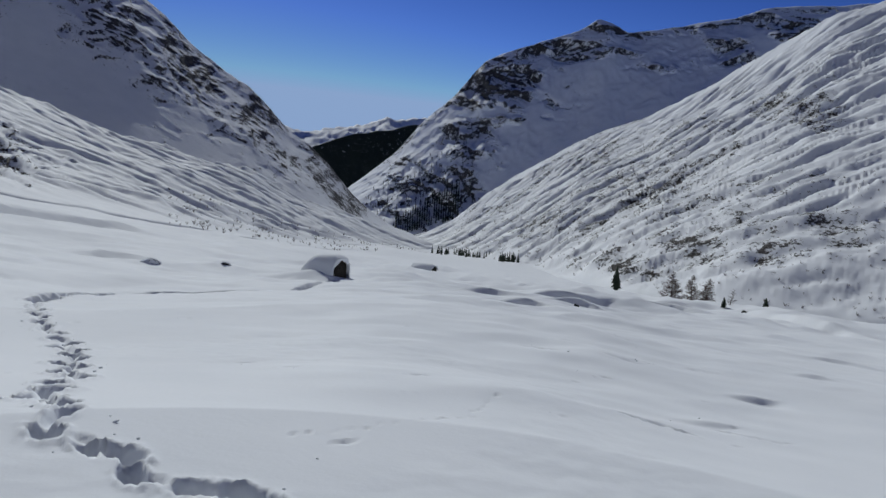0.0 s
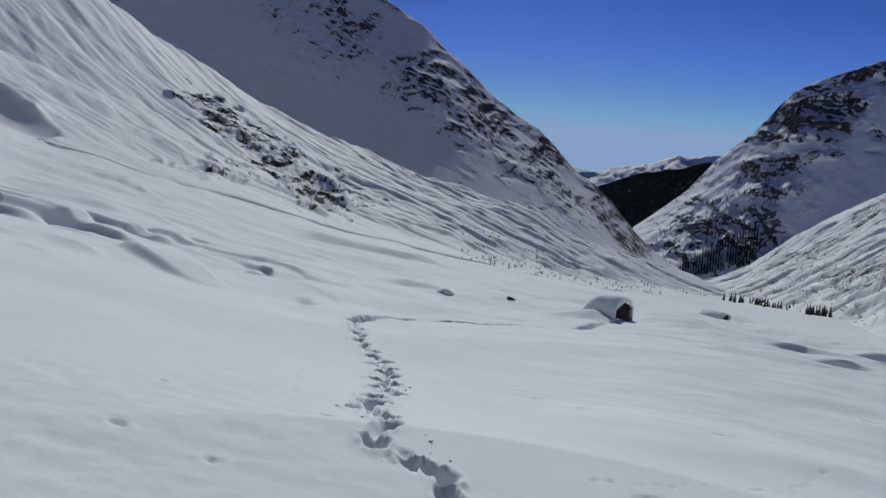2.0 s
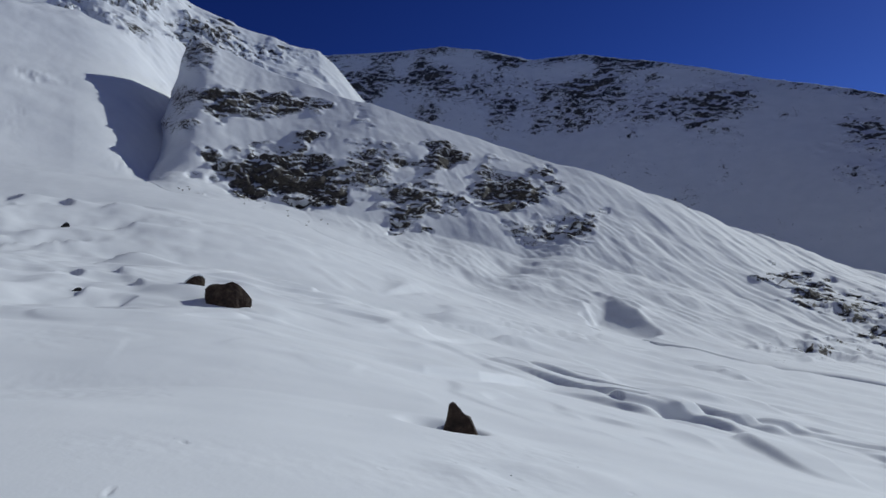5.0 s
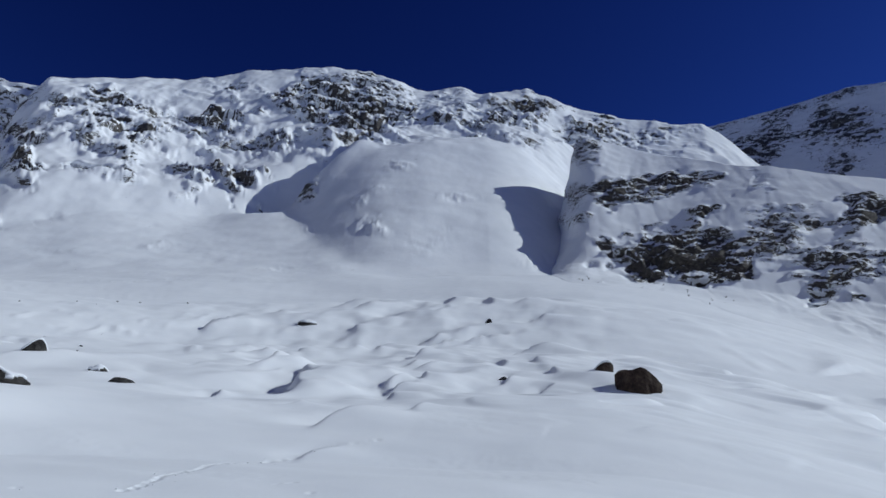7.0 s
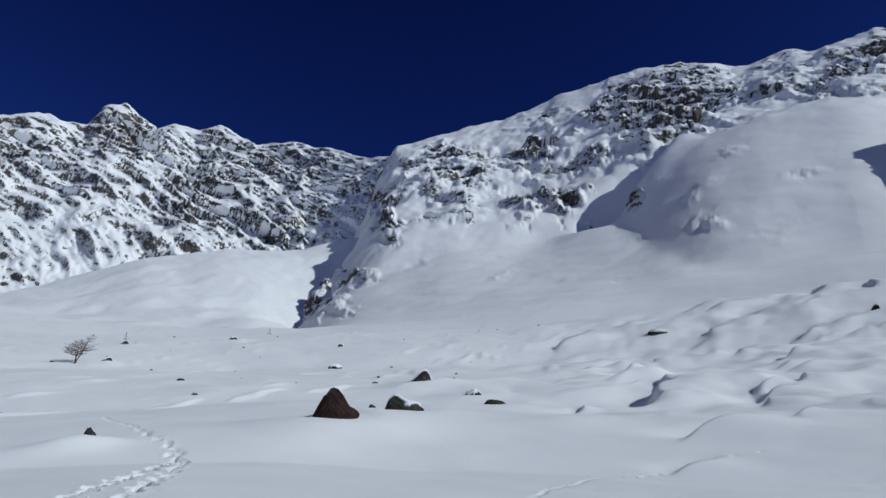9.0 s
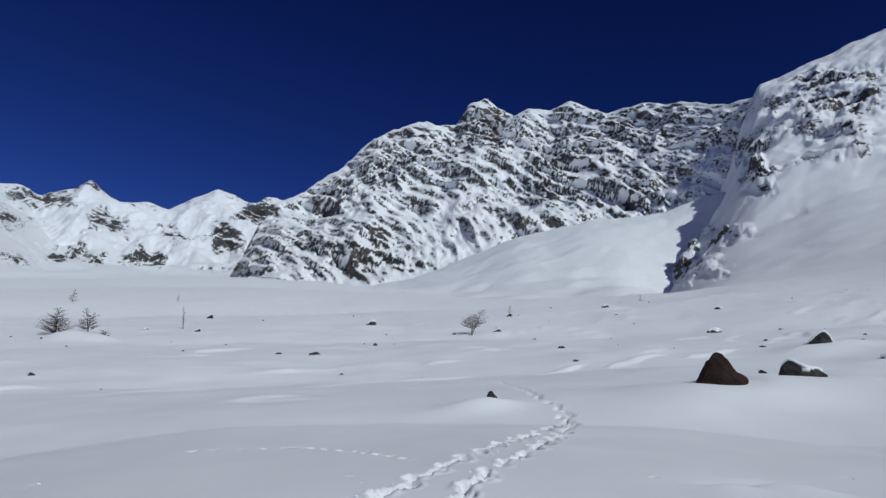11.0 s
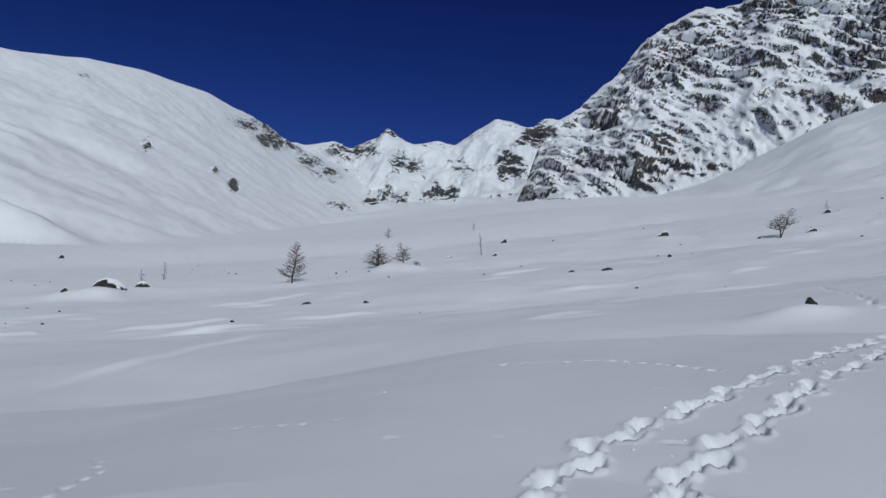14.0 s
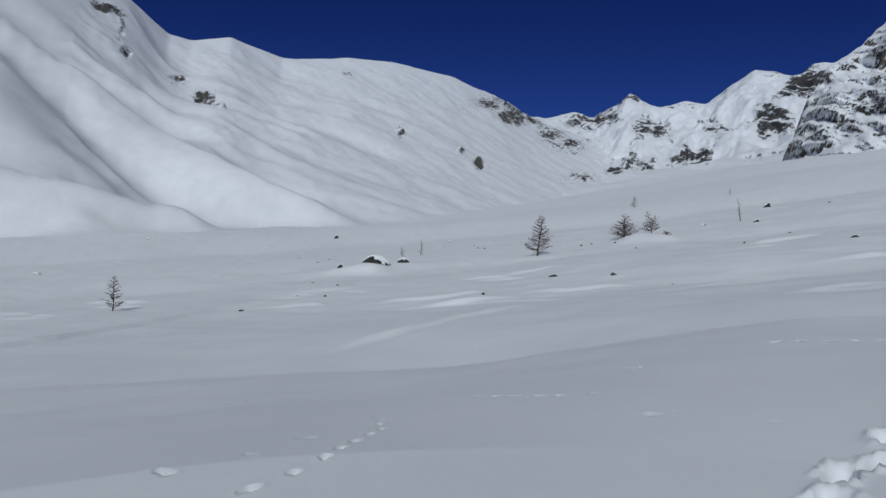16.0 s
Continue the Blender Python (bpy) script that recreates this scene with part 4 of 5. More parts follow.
def build_head():
    az = steps((133, 185, 480))
    x, y, z, s = slope_layer([HEAD_FOOT, HEAD_CREST, behind(HEAD_CREST, 200, 6)], az, [170, 12])
    el, A = height_angle(x, y, z), np.broadcast_to(az, z.shape)
    rock = 0.34 + 0.05 * smooth(20, 26, el) - 0.22 * (1 - smooth(140, 149, A)) - 0.16 * bell(A, 164, 6) * bell(el, 18.5, 3)
    rock = np.maximum(rock, blobs(A, el, [(176.1, 20.0, 2.4, 1.2, 0.56), (170.2, 23.4, 4.4, 1.5, 0.54), (161.5, 26.5, 3.2, 2.1, 0.70), (160.9, 26.3, 1.7, 1.4, 0.84), (156.4, 23.0, 3.0, 2.4, 0.62), (151.0, 26.3, 3.6, 2.0, 0.60), (169.5, 15.9, 3.4, 1.9, 0.58), (172.2, 15.5, 2.4, 1.4, 0.72), (171.0, 16.3, 1.4, 1.2, 0.74), (171.1, 13.7, 1.8, 0.6, 0.70), (176.4, 15.0, 1.1, 1.0, 0.60), (163.6, 15.4, 2.6, 0.7, 0.46), (153.7, 24.4, 3.6, 2.8, 0.56), (180, 16.0, 2, 1.4, 0.52)]))
    rock = rock + 0.14 * fbm(x / 120, y / 120, 4, 151)
    shape = smooth(0.02, 0.2, s) * (1 - 0.65 * smooth(0.9, 1, s))
    z = z + shape * 15 * (ridged((0.95 * x + 0.32 * y) / 130, (0.95 * y - 0.32 * x) / 260, 4, 155, 0.5) - 1.0)
    ledge = beds(A, z, 950, 95, 2.3, 36, 156, 6)
    x, y = pushed(x, y, shape * 30 * ledge * (0.5 + 0.5 * smooth(0.2, 0.6, rock)))
    rock = rock - 0.07 + bare(steepness(x, y, z), s < 1, 70)
    tagged(sheet("head_mountain", x, y, z, MAT_HEAD, rock), "craggy snow-dusted rock mountain at the valley head", "mountain", kind="structure")
    # smooth snow bench below it
    az = steps((132, 200, 560))
    foot = [(132, 230, 9.0), (150, 240, 9.4), (165, 280, 9.8), (180, 330, 9.5), (190, 360, 8.6), (200, 420, 7.4)]
    crest = [(132, 660, 19), (139, 660, 21.0), (142, 660, 21.0), (146, 660, 19.6), (152.5, 660, 19.2), (158.6, 660, 17.9), (163.4, 670, 15.8), (169, 690, 13.6), (173, 720, 13.0), (180, 900, 12.4), (188, 1050, 12.1), (200, 1100, 10.6)]
    mid = [(132, 480, 8.0), (139, 480, 9.0), (143, 480, 10.5), (146, 480, 13.0), (150, 480, 14.6), (158, 480, 14.0), (165, 490, 12.6), (173, 520, 11.8), (180, 600, 11.3), (190, 700, 10.4), (200, 750, 9.0)]
    x, y, z, s = slope_layer([foot, mid, crest, behind(crest, 100, 2)], az, [55, 60, 5])
    z = z + smooth(0.05, 0.4, s) * 3.0 * fbm(x / 70, y / 70, 4, 160)
    z = on_floor(x, y, z, s, 7.0, 1.3)
    tagged(sheet("snow_bench", x, y, z, MAT_SNOW), "smooth snow bench under the valley head", "snow slope", kind="structure")
    # far cirque
    az = steps((172, 210, 400))
    crest = [(172, 1900, 18), (176, 1900, 19), (179.2, 1880, 19.2), (181, 1880, 19.4), (182, 1870, 18.6), (183.2, 1860, 18.9), (185, 1850, 19.3), (186.7, 1850, 18.4), (188.6, 1850, 17.0), (190.2, 1850, 17.4), (192.1, 1850, 16.9), (193.4, 1840, 17.4), (194.6, 1840, 18.2), (195.5, 1840, 17.2), (196.4, 1840, 16.9), (197.6, 1840, 16.3), (199.2, 1830, 16.7), (201.5, 1820, 16.2), (203.7, 1800, 16.3), (210, 1780, 16)]
    foot = [(172, 1000, 11.5), (183, 1050, 11.3), (190, 1080, 11), (200, 1100, 9.5), (210, 1100, 8)]
    mid = [(172, 1500, 14.6), (185, 1480, 14.2), (190, 1480, 13.4), (196, 1470, 13.0), (203, 1450, 12.6), (210, 1450, 12)]
    x, y, z, s = slope_layer([foot, mid, crest, behind(crest, 300, 4)], az, [40, 90, 8])
    el, A = height_angle(x, y, z), np.broadcast_to(az, z.shape)
    rock = blobs(A, el, [(194.4, 17.9, 0.9, 0.5, 0.42), (194.5, 12.4, 2.0, 0.7, 0.68), (198.6, 11.4, 1.6, 0.7, 0.70), (199.4, 14.5, 1.9, 1.0, 0.60), (182.1, 17.4, 1.2, 1.0, 0.72), (184.1, 15.3, 1.6, 1.5, 0.52), (178.4, 15.3, 2.5, 2.2, 0.60), (189.8, 13.0, 1.7, 0.8, 0.54), (192.5, 15.2, 2.4, 1.0, 0.48), (187.5, 15.0, 2.4, 0.9, 0.42), (197.5, 16.2, 2.5, 0.6, 0.5), (184, 13.0, 2, 0.8, 0.46)])
    rock = np.maximum(rock, 0.30 * smooth(1.8, 1.95, s)) - 0.06 + 0.24 * fbm(x / 130, y / 130, 5, 171)
    wild = smooth(0.0, 0.5, rock)
    z = z + smooth(0.3, 1.0, s) * (1 - 0.75 * smooth(1.8, 2, s)) * 24 * (ridged(x / 190, y / 300, 5, 175, 0.55) - 1.0)
    x, y = pushed(x, y, wild * (1 - 0.6 * smooth(1.8, 2, s)) * 30 * beds(A, z, 1700, 120, 1.6, 25, 176, 5))
    rock = rock + wild * bare(steepness(x, y, z), rock > 0.3, 60)
    tagged(sheet("cirque", x, y, z, MAT_FAR, rock), "far snowy cirque wall with rock ribs", "mountain", kind="structure")


build_head()

# down the valley
PEAK_CREST = [(-40, 1950, 12), (-33, 1950, 12), (-28.7, 1950, 11.9), (-24, 1930, 12.0), (-22, 1920, 11.4), (-18, 1900, 10.7), (-14.2, 1880, 10.3), (-13.2, 1870, 10.9), (-12.1, 1870, 11.3), (-11.2, 1870, 10.8), (-10.4, 1870, 10.4), (-8.4, 1870, 9.7), (-5.7, 1860, 9.0), (-4.4, 1850, 8.5), (-3, 1850, 7.8), (-1.7, 1850, 6.2), (-0.4, 1850, 4.7), (1.9, 1860, 2.7), (4.1, 1880, 0.0), (7.8, 1900, -3.0), (10, 1950, -5)]


def build_far():
    az = steps((-40, 10, 500))
    foot = [(-40, 1540, -1), (-20, 1540, 0), (-12.7, 1530, -1.5), (-8, 1520, -2.5), (-3.7, 1500, -4.5), (1, 1450, -6.8), (4, 1430, -7.2), (10, 1430, -7.5)]
    x, y, z, s = slope_layer([foot, PEAK_CREST, behind(PEAK_CREST, 300, 3)], az, [150, 10])
    el, A = height_angle(x, y, z), np.broadcast_to(az, z.shape)
    rock = blobs(A, el, [(-4.6, 5.8, 2.6, 1.5, 0.84), (-1.5, 1.5, 3.8, 2.6, 0.46), (1.1, -3.1, 5.7, 2.9, 0.56), (-10.1, 9.3, 3.8, 0.9, 0.62), (-4.2, 7.8, 2.5, 0.8, 0.66), (-12.2, 10.6, 1.5, 0.6, 0.72), (-16.6, 7.7, 1.7, 0.4, 0.50), (-22.3, 8.8, 2.0, 1.0, 0.48), (-26.1, 10.3, 2.1, 1.0, 0.54), (-2.0, 5.0, 2.0, 1.5, 0.55)])
    rock = np.maximum(rock, 0.38 * smooth(0.88, 0.97, s)) + 0.24 * fbm(x / 150, y / 150, 5, 181)
    wild = smooth(0.0, 0.5, rock)
    z = z + smooth(0.02, 0.25, s) * (1 - 0.75 * smooth(0.85, 1, s)) * (8 + 10 * wild) * (ridged(x / 220, y / 220, 5, 185, 0.52) - 1.0)
    x, y = pushed(x, y, wild * (1 - 0.6 * smooth(0.9, 1, s)) * 30 * beds(A, z, 1700, 120, 1.6, 20, 186, 5))
    rock = rock - 0.06 + 0.9 * wild * bare(steepness(x, y, z), rock > 0.3, 62)
    SCRUB.append(np.stack([x, y, z, A, s], -1)[:148:2, ::2].reshape(-1, 5))
    tagged(sheet("far_peak", x, y, z, MAT_FAR, rock), "shaded snowy rock peak across the lower valley", "mountain", kind="structure")
    az = steps((-6, 20, 180))
    crest = [(-6, 2600, 4), (2.1, 2560, 2.4), (5.1, 2540, 1.8), (7.9, 2520, 1.2), (10.9, 2500, 0.0), (14, 2500, -1.6), (20, 2500, -4)]
    foot = [(-6, 2200, -8), (20, 2200, -8)]
    x, y, z, s = slope_layer([foot, crest, behind(crest, 200, 2)], az, [60, 6])
    z = z + smooth(0.05, 0.5, s) * 7 * fbm(x / 90, y / 90, 4, 190)
    rock = 0.93 + 0.05 * fbm(x / 60, y / 60, 3, 191)
    tagged(sheet("wooded_ridge", x, y, z, MAT_WOOD, rock), "dark forested ridge far down the valley", "hill", kind="structure")
    az = steps((-10, 24, 240))
    crest = [(-10, 4400, 2.5), (2.3, 4400, 2.9), (3.4, 4400, 2.7), (4.7, 4400, 2.9), (6, 4400, 2.3), (7, 4400, 2.1), (8.9, 4400, 1.8), (10.7, 4400, 1.6), (13, 4400, 1.8), (24, 4400, 2)]
    foot = [(-10, 2900, -6), (24, 2900, -6)]
    x, y, z, s = slope_layer([foot, crest, behind(crest, 150, 1)], az, [60, 6])
    z = z + smooth(0.05, 0.5, s) * (24 * ridged(x / 200, y / 200, 5, 195) - 24)
    rock = np.full(z.shape, 0.08)
    tagged(sheet("far_range", x, y, z, MAT_FAR, rock), "distant snowy mountain range in haze", "mountain range", kind="structure")


MAT_WOOD = mountain_material("dark_forest", (0.012, 0.018, 0.014), (0.025, 0.032, 0.026), (0.05, 0.06, 0.05), 0.10, (0, 0, 1.0), 3.0)
build_far()


# ---- materials of the things ----
def stone_material(name, dark, mid, light, scale):
    m, n, l = nodes_of(name)
    pos = n.new("ShaderNodeTexCoord").outputs["Object"]
    bsdf = n["Principled BSDF"]
    col = ramp(n, l, noise_node(n, l, pos, scale, 8, 0.65), [(0.3, dark), (0.52, mid), (0.75, light)])
    spots = ramp(n, l, noise_node(n, l, pos, scale * 4, 5, 0.6), [(0.55, (0, 0, 0)), (0.68, (1, 1, 1))])
    l.new(mixed(n, l, spots, col, tuple(c * 1.5 for c in mid)), bsdf.inputs["Base Color"])
    bsdf.inputs["Roughness"].default_value = 0.85
    bsdf.inputs["Specular IOR Level"].default_value = 0.2
    l.new(bump(n, l, noise_node(n, l, pos, scale * 3, 9, 0.7), 0.7, 0.06), bsdf.inputs["Normal"])
    return m


def plain_material(name, a, b, scale, rough=0.8, stretch=(1, 1, 1)):
    m, n, l = nodes_of(name)
    pos = n.new("ShaderNodeTexCoord").outputs["Object"]
    bsdf = n["Principled BSDF"]
    l.new(ramp(n, l, noise_node(n, l, pos, scale, 6, 0.6, stretch), [(0.3, a), (0.7, b)]), bsdf.inputs["Base Color"])
    bsdf.inputs["Roughness"].default_value = rough
    l.new(bump(n, l, noise_node(n, l, pos, scale * 2, 5, 0.6, stretch), 0.4, 0.02), bsdf.inputs["Normal"])
    return m


MAT_BOULDER = stone_material("brown_boulder", (0.012, 0.009, 0.008), (0.045, 0.03, 0.023), (0.11, 0.085, 0.06), 2.2)
MAT_RED = stone_material("red_brown_boulder", (0.007, 0.004, 0.004), (0.022, 0.011, 0.009), (0.052, 0.029, 0.024), 2.2)
MAT_GREY = stone_material("grey_boulder", (0.012, 0.012, 0.012), (0.035, 0.033, 0.031), (0.10, 0.095, 0.09), 2.5)
MAT_BARK = plain_material("larch_bark", (0.035, 0.024, 0.019), (0.085, 0.058, 0.045), 9, 0.9, (1, 1, 0.25))
MAT_TWIG = plain_material("bare_twigs", (0.060, 0.038, 0.032), (0.125, 0.080, 0.065), 4, 0.9)
MAT_NEEDLE = plain_material("dark_needles", (0.012, 0.02, 0.013), (0.035, 0.05, 0.03), 3, 0.9)
MAT_WALL = stone_material("dark_stone_wall", (0.012, 0.011, 0.01), (0.04, 0.035, 0.03), (0.09, 0.08, 0.07), 3.0)
MAT_BOARD = plain_material("weathered_boards", (0.05, 0.038, 0.03), (0.13, 0.10, 0.08), 6, 0.85, (1, 8, 8))
MAT_RUBBER = plain_material("black_grip", (0.006, 0.006, 0.007), (0.02, 0.02, 0.022), 60, 0.6)
MAT_ALLOY = plain_material("dark_alloy", (0.05, 0.05, 0.055), (0.09, 0.09, 0.095), 30, 0.35)


# ---- things ----
def part(name, bm, material, parent=None, label="", flat=False):
    me = bpy.data.meshes.new(name)
    bm.to_mesh(me)
    bm.free()
    if not flat:
        me.polygons.foreach_set("use_smooth", np.ones(len(me.polygons), bool))
    me.materials.append(material)
    ob = new(name, me)
    ob.parent = parent
    return tagged(ob, label)


def stand(az, r, sink=0.0):
    x, y = polar(az, r)
    return Vector((x, y, float(floor_z(np.array([x]), np.array([y]))[0]) - sink))


def boulder(az, r, w, h, seed, label, material, cap=0.0, depth=0.8, cuts=8, outline=None):
    """An angular block with a ragged outline, chipped by random planes and roughened, sunk in the snow."""
    rng = random.Random(seed)
    if outline is None:
        top = rng.uniform(-0.5, 0.4)
        outline = [(-1, rng.uniform(0.1, 0.5)), (top - 0.4, rng.uniform(0.7, 0.95)), (top, 1.0), (top + 0.35, rng.uniform(0.75, 1.0)), (0.85, rng.uniform(0.3, 0.65)), (1, 0.1)]
    us, hs = zip(*outline)
    bm = bmesh.new()
    bmesh.ops.create_cube(bm, size=2.0)
    bmesh.ops.subdivide_edges(bm, edges=list(bm.edges), cuts=cuts, use_grid_fill=True)
    planes = []
    for k in range(9):
        v = Vector((rng.gauss(0, 0.5), rng.gauss(0, 1), rng.gauss(0, 0.7))).normalized()
        planes.append((v, rng.uniform(0.86, 1.12)))
    sink = 0.7
    for v in bm.verts:
        a, b, c = v.co
        t = (c + 1) / 2
        tall = float(np.interp(a, us, hs))
        p = Vector((a, b * (1 - 0.5 * t) * (1 - 0.35 * a * a) - 0.12 * t, (tall + sink) * t - sink))
        for nrm, d in planes:
            over = p.dot(nrm) - d
            if over > 0:
                p -= nrm * over
        q = p * 2.1 + Vector((seed, 0, 0))
        rough = Vector((noise.noise(q), noise.noise(q + Vector((5, 3, 1))), noise.noise(q + Vector((1, 7, 4)))))
        p += 0.09 * rough + 0.05 * noise.noise(q * 3.3) * Vector((1, 1, 0.6))
        v.co = Vector((p.x * w * 0.45, p.y * w * depth / 2, p.z * h * 0.82))
    bm.normal_update()
    capped = bm.copy() if cap else None
    ob = part("boulder", bm, material, None, flat=True)
    ob.matrix_world = Matrix.Translation(stand(az, r, (0.22 if seed == 102 else 0.05 if seed < 105 or seed == 130 else 0.28) * h)) @ pose(0, 0, 0, 0, 0, az + rng.uniform(-6, 6))
    tagged(ob, label, "rock", "boulders in the snow")
    if capped:
        gone = [f for f in capped.faces if f.normal.z < 0.85 - cap or f.calc_center_median().z < h * 0.15]
        bmesh.ops.delete(capped, geom=gone, context="FACES")
        left, groups = set(capped.faces), []
        while left:                                    # keep the largest patch
            todo, seen = [left.pop()], []
            while todo:
                f = todo.pop()
                seen.append(f)
                for e in f.edges:
                    for g in e.link_faces:
                        if g in left:
                            left.discard(g)
                            todo.append(g)
            groups.append(seen)
        if len(groups) > 1:
            groups.sort(key=len)
            bmesh.ops.delete(capped, geom=[f for g in groups[:-1] for f in g], context="FACES")
        if capped.faces:
            up = bmesh.ops.extrude_face_region(capped, geom=list(capped.faces))
            top = [g for g in up["geom"] if isinstance(g, bmesh.types.BMVert)]
            for v in top:
                v.co.z += 0.12 * h + 0.03
            bmesh.ops.smooth_vert(capped, verts=top, factor=0.5, use_axis_x=True, use_axis_y=True, use_axis_z=True)
            part("snow_cap", capped, MAT_SNOW, ob, "white snow cap")
        else:
            capped.free()
    return ob


# outlines of the boulders with a shape of their own: across (-1 to 1) and height
OUTLINES = {
    0: [(-1, 0.05), (-0.85, 0.4), (-0.65, 0.78), (-0.52, 1.0), (-0.3, 1.03), (-0.12, 0.95), (0.1, 0.82), (0.5, 0.66), (0.8, 0.36), (1, 0.05)],
    1: [(-1, 0.72), (-0.9, 0.97), (-0.5, 1.0), (-0.2, 0.9), (0.1, 0.94), (0.4, 0.84), (0.7, 0.55), (0.9, 0.35), (1, 0.12)],
    2: [(-1, 0.1), (-0.6, 0.45), (-0.2, 0.75), (0.2, 1.0), (0.8, 0.9), (1, 0.7)],
    3: [(-1, 0.0), (-0.75, 0.3), (-0.4, 0.86), (-0.24, 1.0), (-0.08, 0.94), (0.2, 0.66), (0.5, 0.32), (0.8, 0.15), (1, 0.03)],
    4: [(-1, 0.05), (-0.75, 0.7), (-0.55, 1.0), (-0.3, 0.85), (0, 0.55), (0.6, 0.35), (1, 0.08)],
    14: [(-1, 0.3), (-0.6, 0.9), (-0.2, 1.0), (0.4, 0.6), (1, 0.02)],
    30: [(-1, 0.0), (-0.6, 0.5), (-0.2, 0.9), (0.1, 1.0), (0.5, 0.8), (1, 0.3)],
}
ROCK_LOOKS = {0: ("dark jagged boulder standing in a scoop of snow", MAT_BOULDER, 0.0), 1: ("big brown split boulder bedded in snow", MAT_BOULDER, 0.0), 2: ("brown boulder with one snowy flank beside a larger one", MAT_BOULDER, 0.3), 3: ("dark red-brown pyramid boulder in the snow", MAT_RED, 0.0), 4: ("low grey boulder half buried under snow", MAT_GREY, 0.4), 14: ("small dark wedge of rock beside a snow hump", MAT_GREY, 0.0), 30: ("large low boulder whose dark arched top shows above banked snow", MAT_GREY, 0.35), 36: ("low snow-covered boulder with a dark edge", MAT_GREY, 0.6), 37: ("low snow-covered stone near the hut", MAT_GREY, 0.6)}
for k, (az, r, w, h) in enumerate(ROCKS_WEST + ROCKS_UP + ROCKS_REST):
    if k in ROCK_LOOKS:
        text, mat, cap = ROCK_LOOKS[k]
    elif h < 0.45:
        text, mat, cap = "small dark stone poking through the snow", MAT_GREY, 0.0
    elif w > 3:
        text, mat, cap = "large flat boulder mostly covered with snow", MAT_GREY, 0.62
    else:
        text, mat, cap = "dark grey boulder partly capped with snow", MAT_GREY, 0.58
    boulder(az, r, w, h, 100 + k, text, mat, cap, 0.8, 11 if k < 5 else 7 if h > 0.5 else 4, OUTLINES.get(k))


def tube(bm, points, radii, sides=5):
    """A tapered tube through points."""
    rings = []
    for k, p in enumerate(points):
        a = points[min(k + 1, len(points) - 1)] - points[max(k - 1, 0)]
        q = a.to_track_quat("Z", "Y")
        rings.append([bm.verts.new(p + q @ Vector((math.cos(2 * math.pi * i / sides) * radii[k], math.sin(2 * math.pi * i / sides) * radii[k], 0))) for i in range(sides)])
    for a, b in zip(rings, rings[1:]):
        for i in range(sides):
            bm.faces.new((a[i], a[(i + 1) % sides], b[(i + 1) % sides], b[i]))
    bm.faces.new(rings[-1])
    bm.faces.new(rings[0][::-1])


def larch(az, r, height, width, seed, label, lean=(0, 0), stems=1, dense=1.0, bare=0.12, name="larch"):
    """A leafless larch: tapered trunk, whorls of thin limbs and fine twigs."""
    rng = random.Random(seed)
    base = new(name)
    base.location = stand(az, r, 0.1)
    tagged(base, label, "tree")
    for stem in range(stems):
        off = Vector((rng.uniform(-0.1, 0.1), rng.uniform(-0.1, 0.1), 0)) * (stems > 1)
        spread = Vector((rng.uniform(-0.35, 0.35), rng.uniform(-0.35, 0.35), 0)) * (stems > 1)
        hgt = height * (1 if stem == 0 else rng.uniform(0.6, 0.95))
        lean_v = Vector((lean[0], lean[1], 0)) + spread
        axis = [off + Vector((0, 0, hgt * t)) + lean_v * hgt * t ** 1.3 + Vector((math.sin(t * 5 + seed) * 0.02 * hgt, math.cos(t * 4 + seed) * 0.02 * hgt, 0)) for t in np.linspace(0, 1, 9)]
        rad = [max(0.012, hgt * 0.021 * (1 - t) ** 0.8) for t in np.linspace(0, 1, 9)]
        bm = bmesh.new()
        tube(bm, axis, rad, 7)
        part("trunk", bm, MAT_BARK, base)
        bm = bmesh.new()
        count = int(46 * dense / stems ** 0.5)
        for k in range(count):
            t = bare + (1 - bare) * (k + rng.random()) / count
            i = min(int(t * 8), 7)
            root = axis[i].lerp(axis[i + 1], t * 8 - i)
            length = width * 0.5 * (1 - t) ** 0.75 * rng.uniform(0.6, 1.15) + 0.12
            a = rng.uniform(0, 2 * math.pi)
            out = Vector((math.cos(a), math.sin(a), 0))
            rise = rng.uniform(-0.15, 0.35)
            pts = [root + out * length * q + Vector((0, 0, length * (rise * q - 0.25 * q + 0.45 * q * q))) for q in (0, 0.35, 0.7, 1.0)]
            thick = 0.013 + 0.012 * length
            tube(bm, pts, [thick, thick * 0.75, thick * 0.5, thick * 0.25], 4)
            for w in range(int(7 * dense)):
                q = rng.uniform(0.25, 1.0)
                p = root.lerp(pts[-1], q) + Vector((0, 0, (pts[1].z - root.z) * 0.3))
                b = a + rng.choice((-1, 1)) * rng.uniform(0.4, 1.2)
                e = p + Vector((math.cos(b), math.sin(b), rng.uniform(-0.3, 0.5))) * length * rng.uniform(0.15, 0.38)
                tube(bm, [p, e], [0.014, 0.006], 3)
        part("crown", bm, MAT_TWIG, base, "bare brown twigs")
    return base


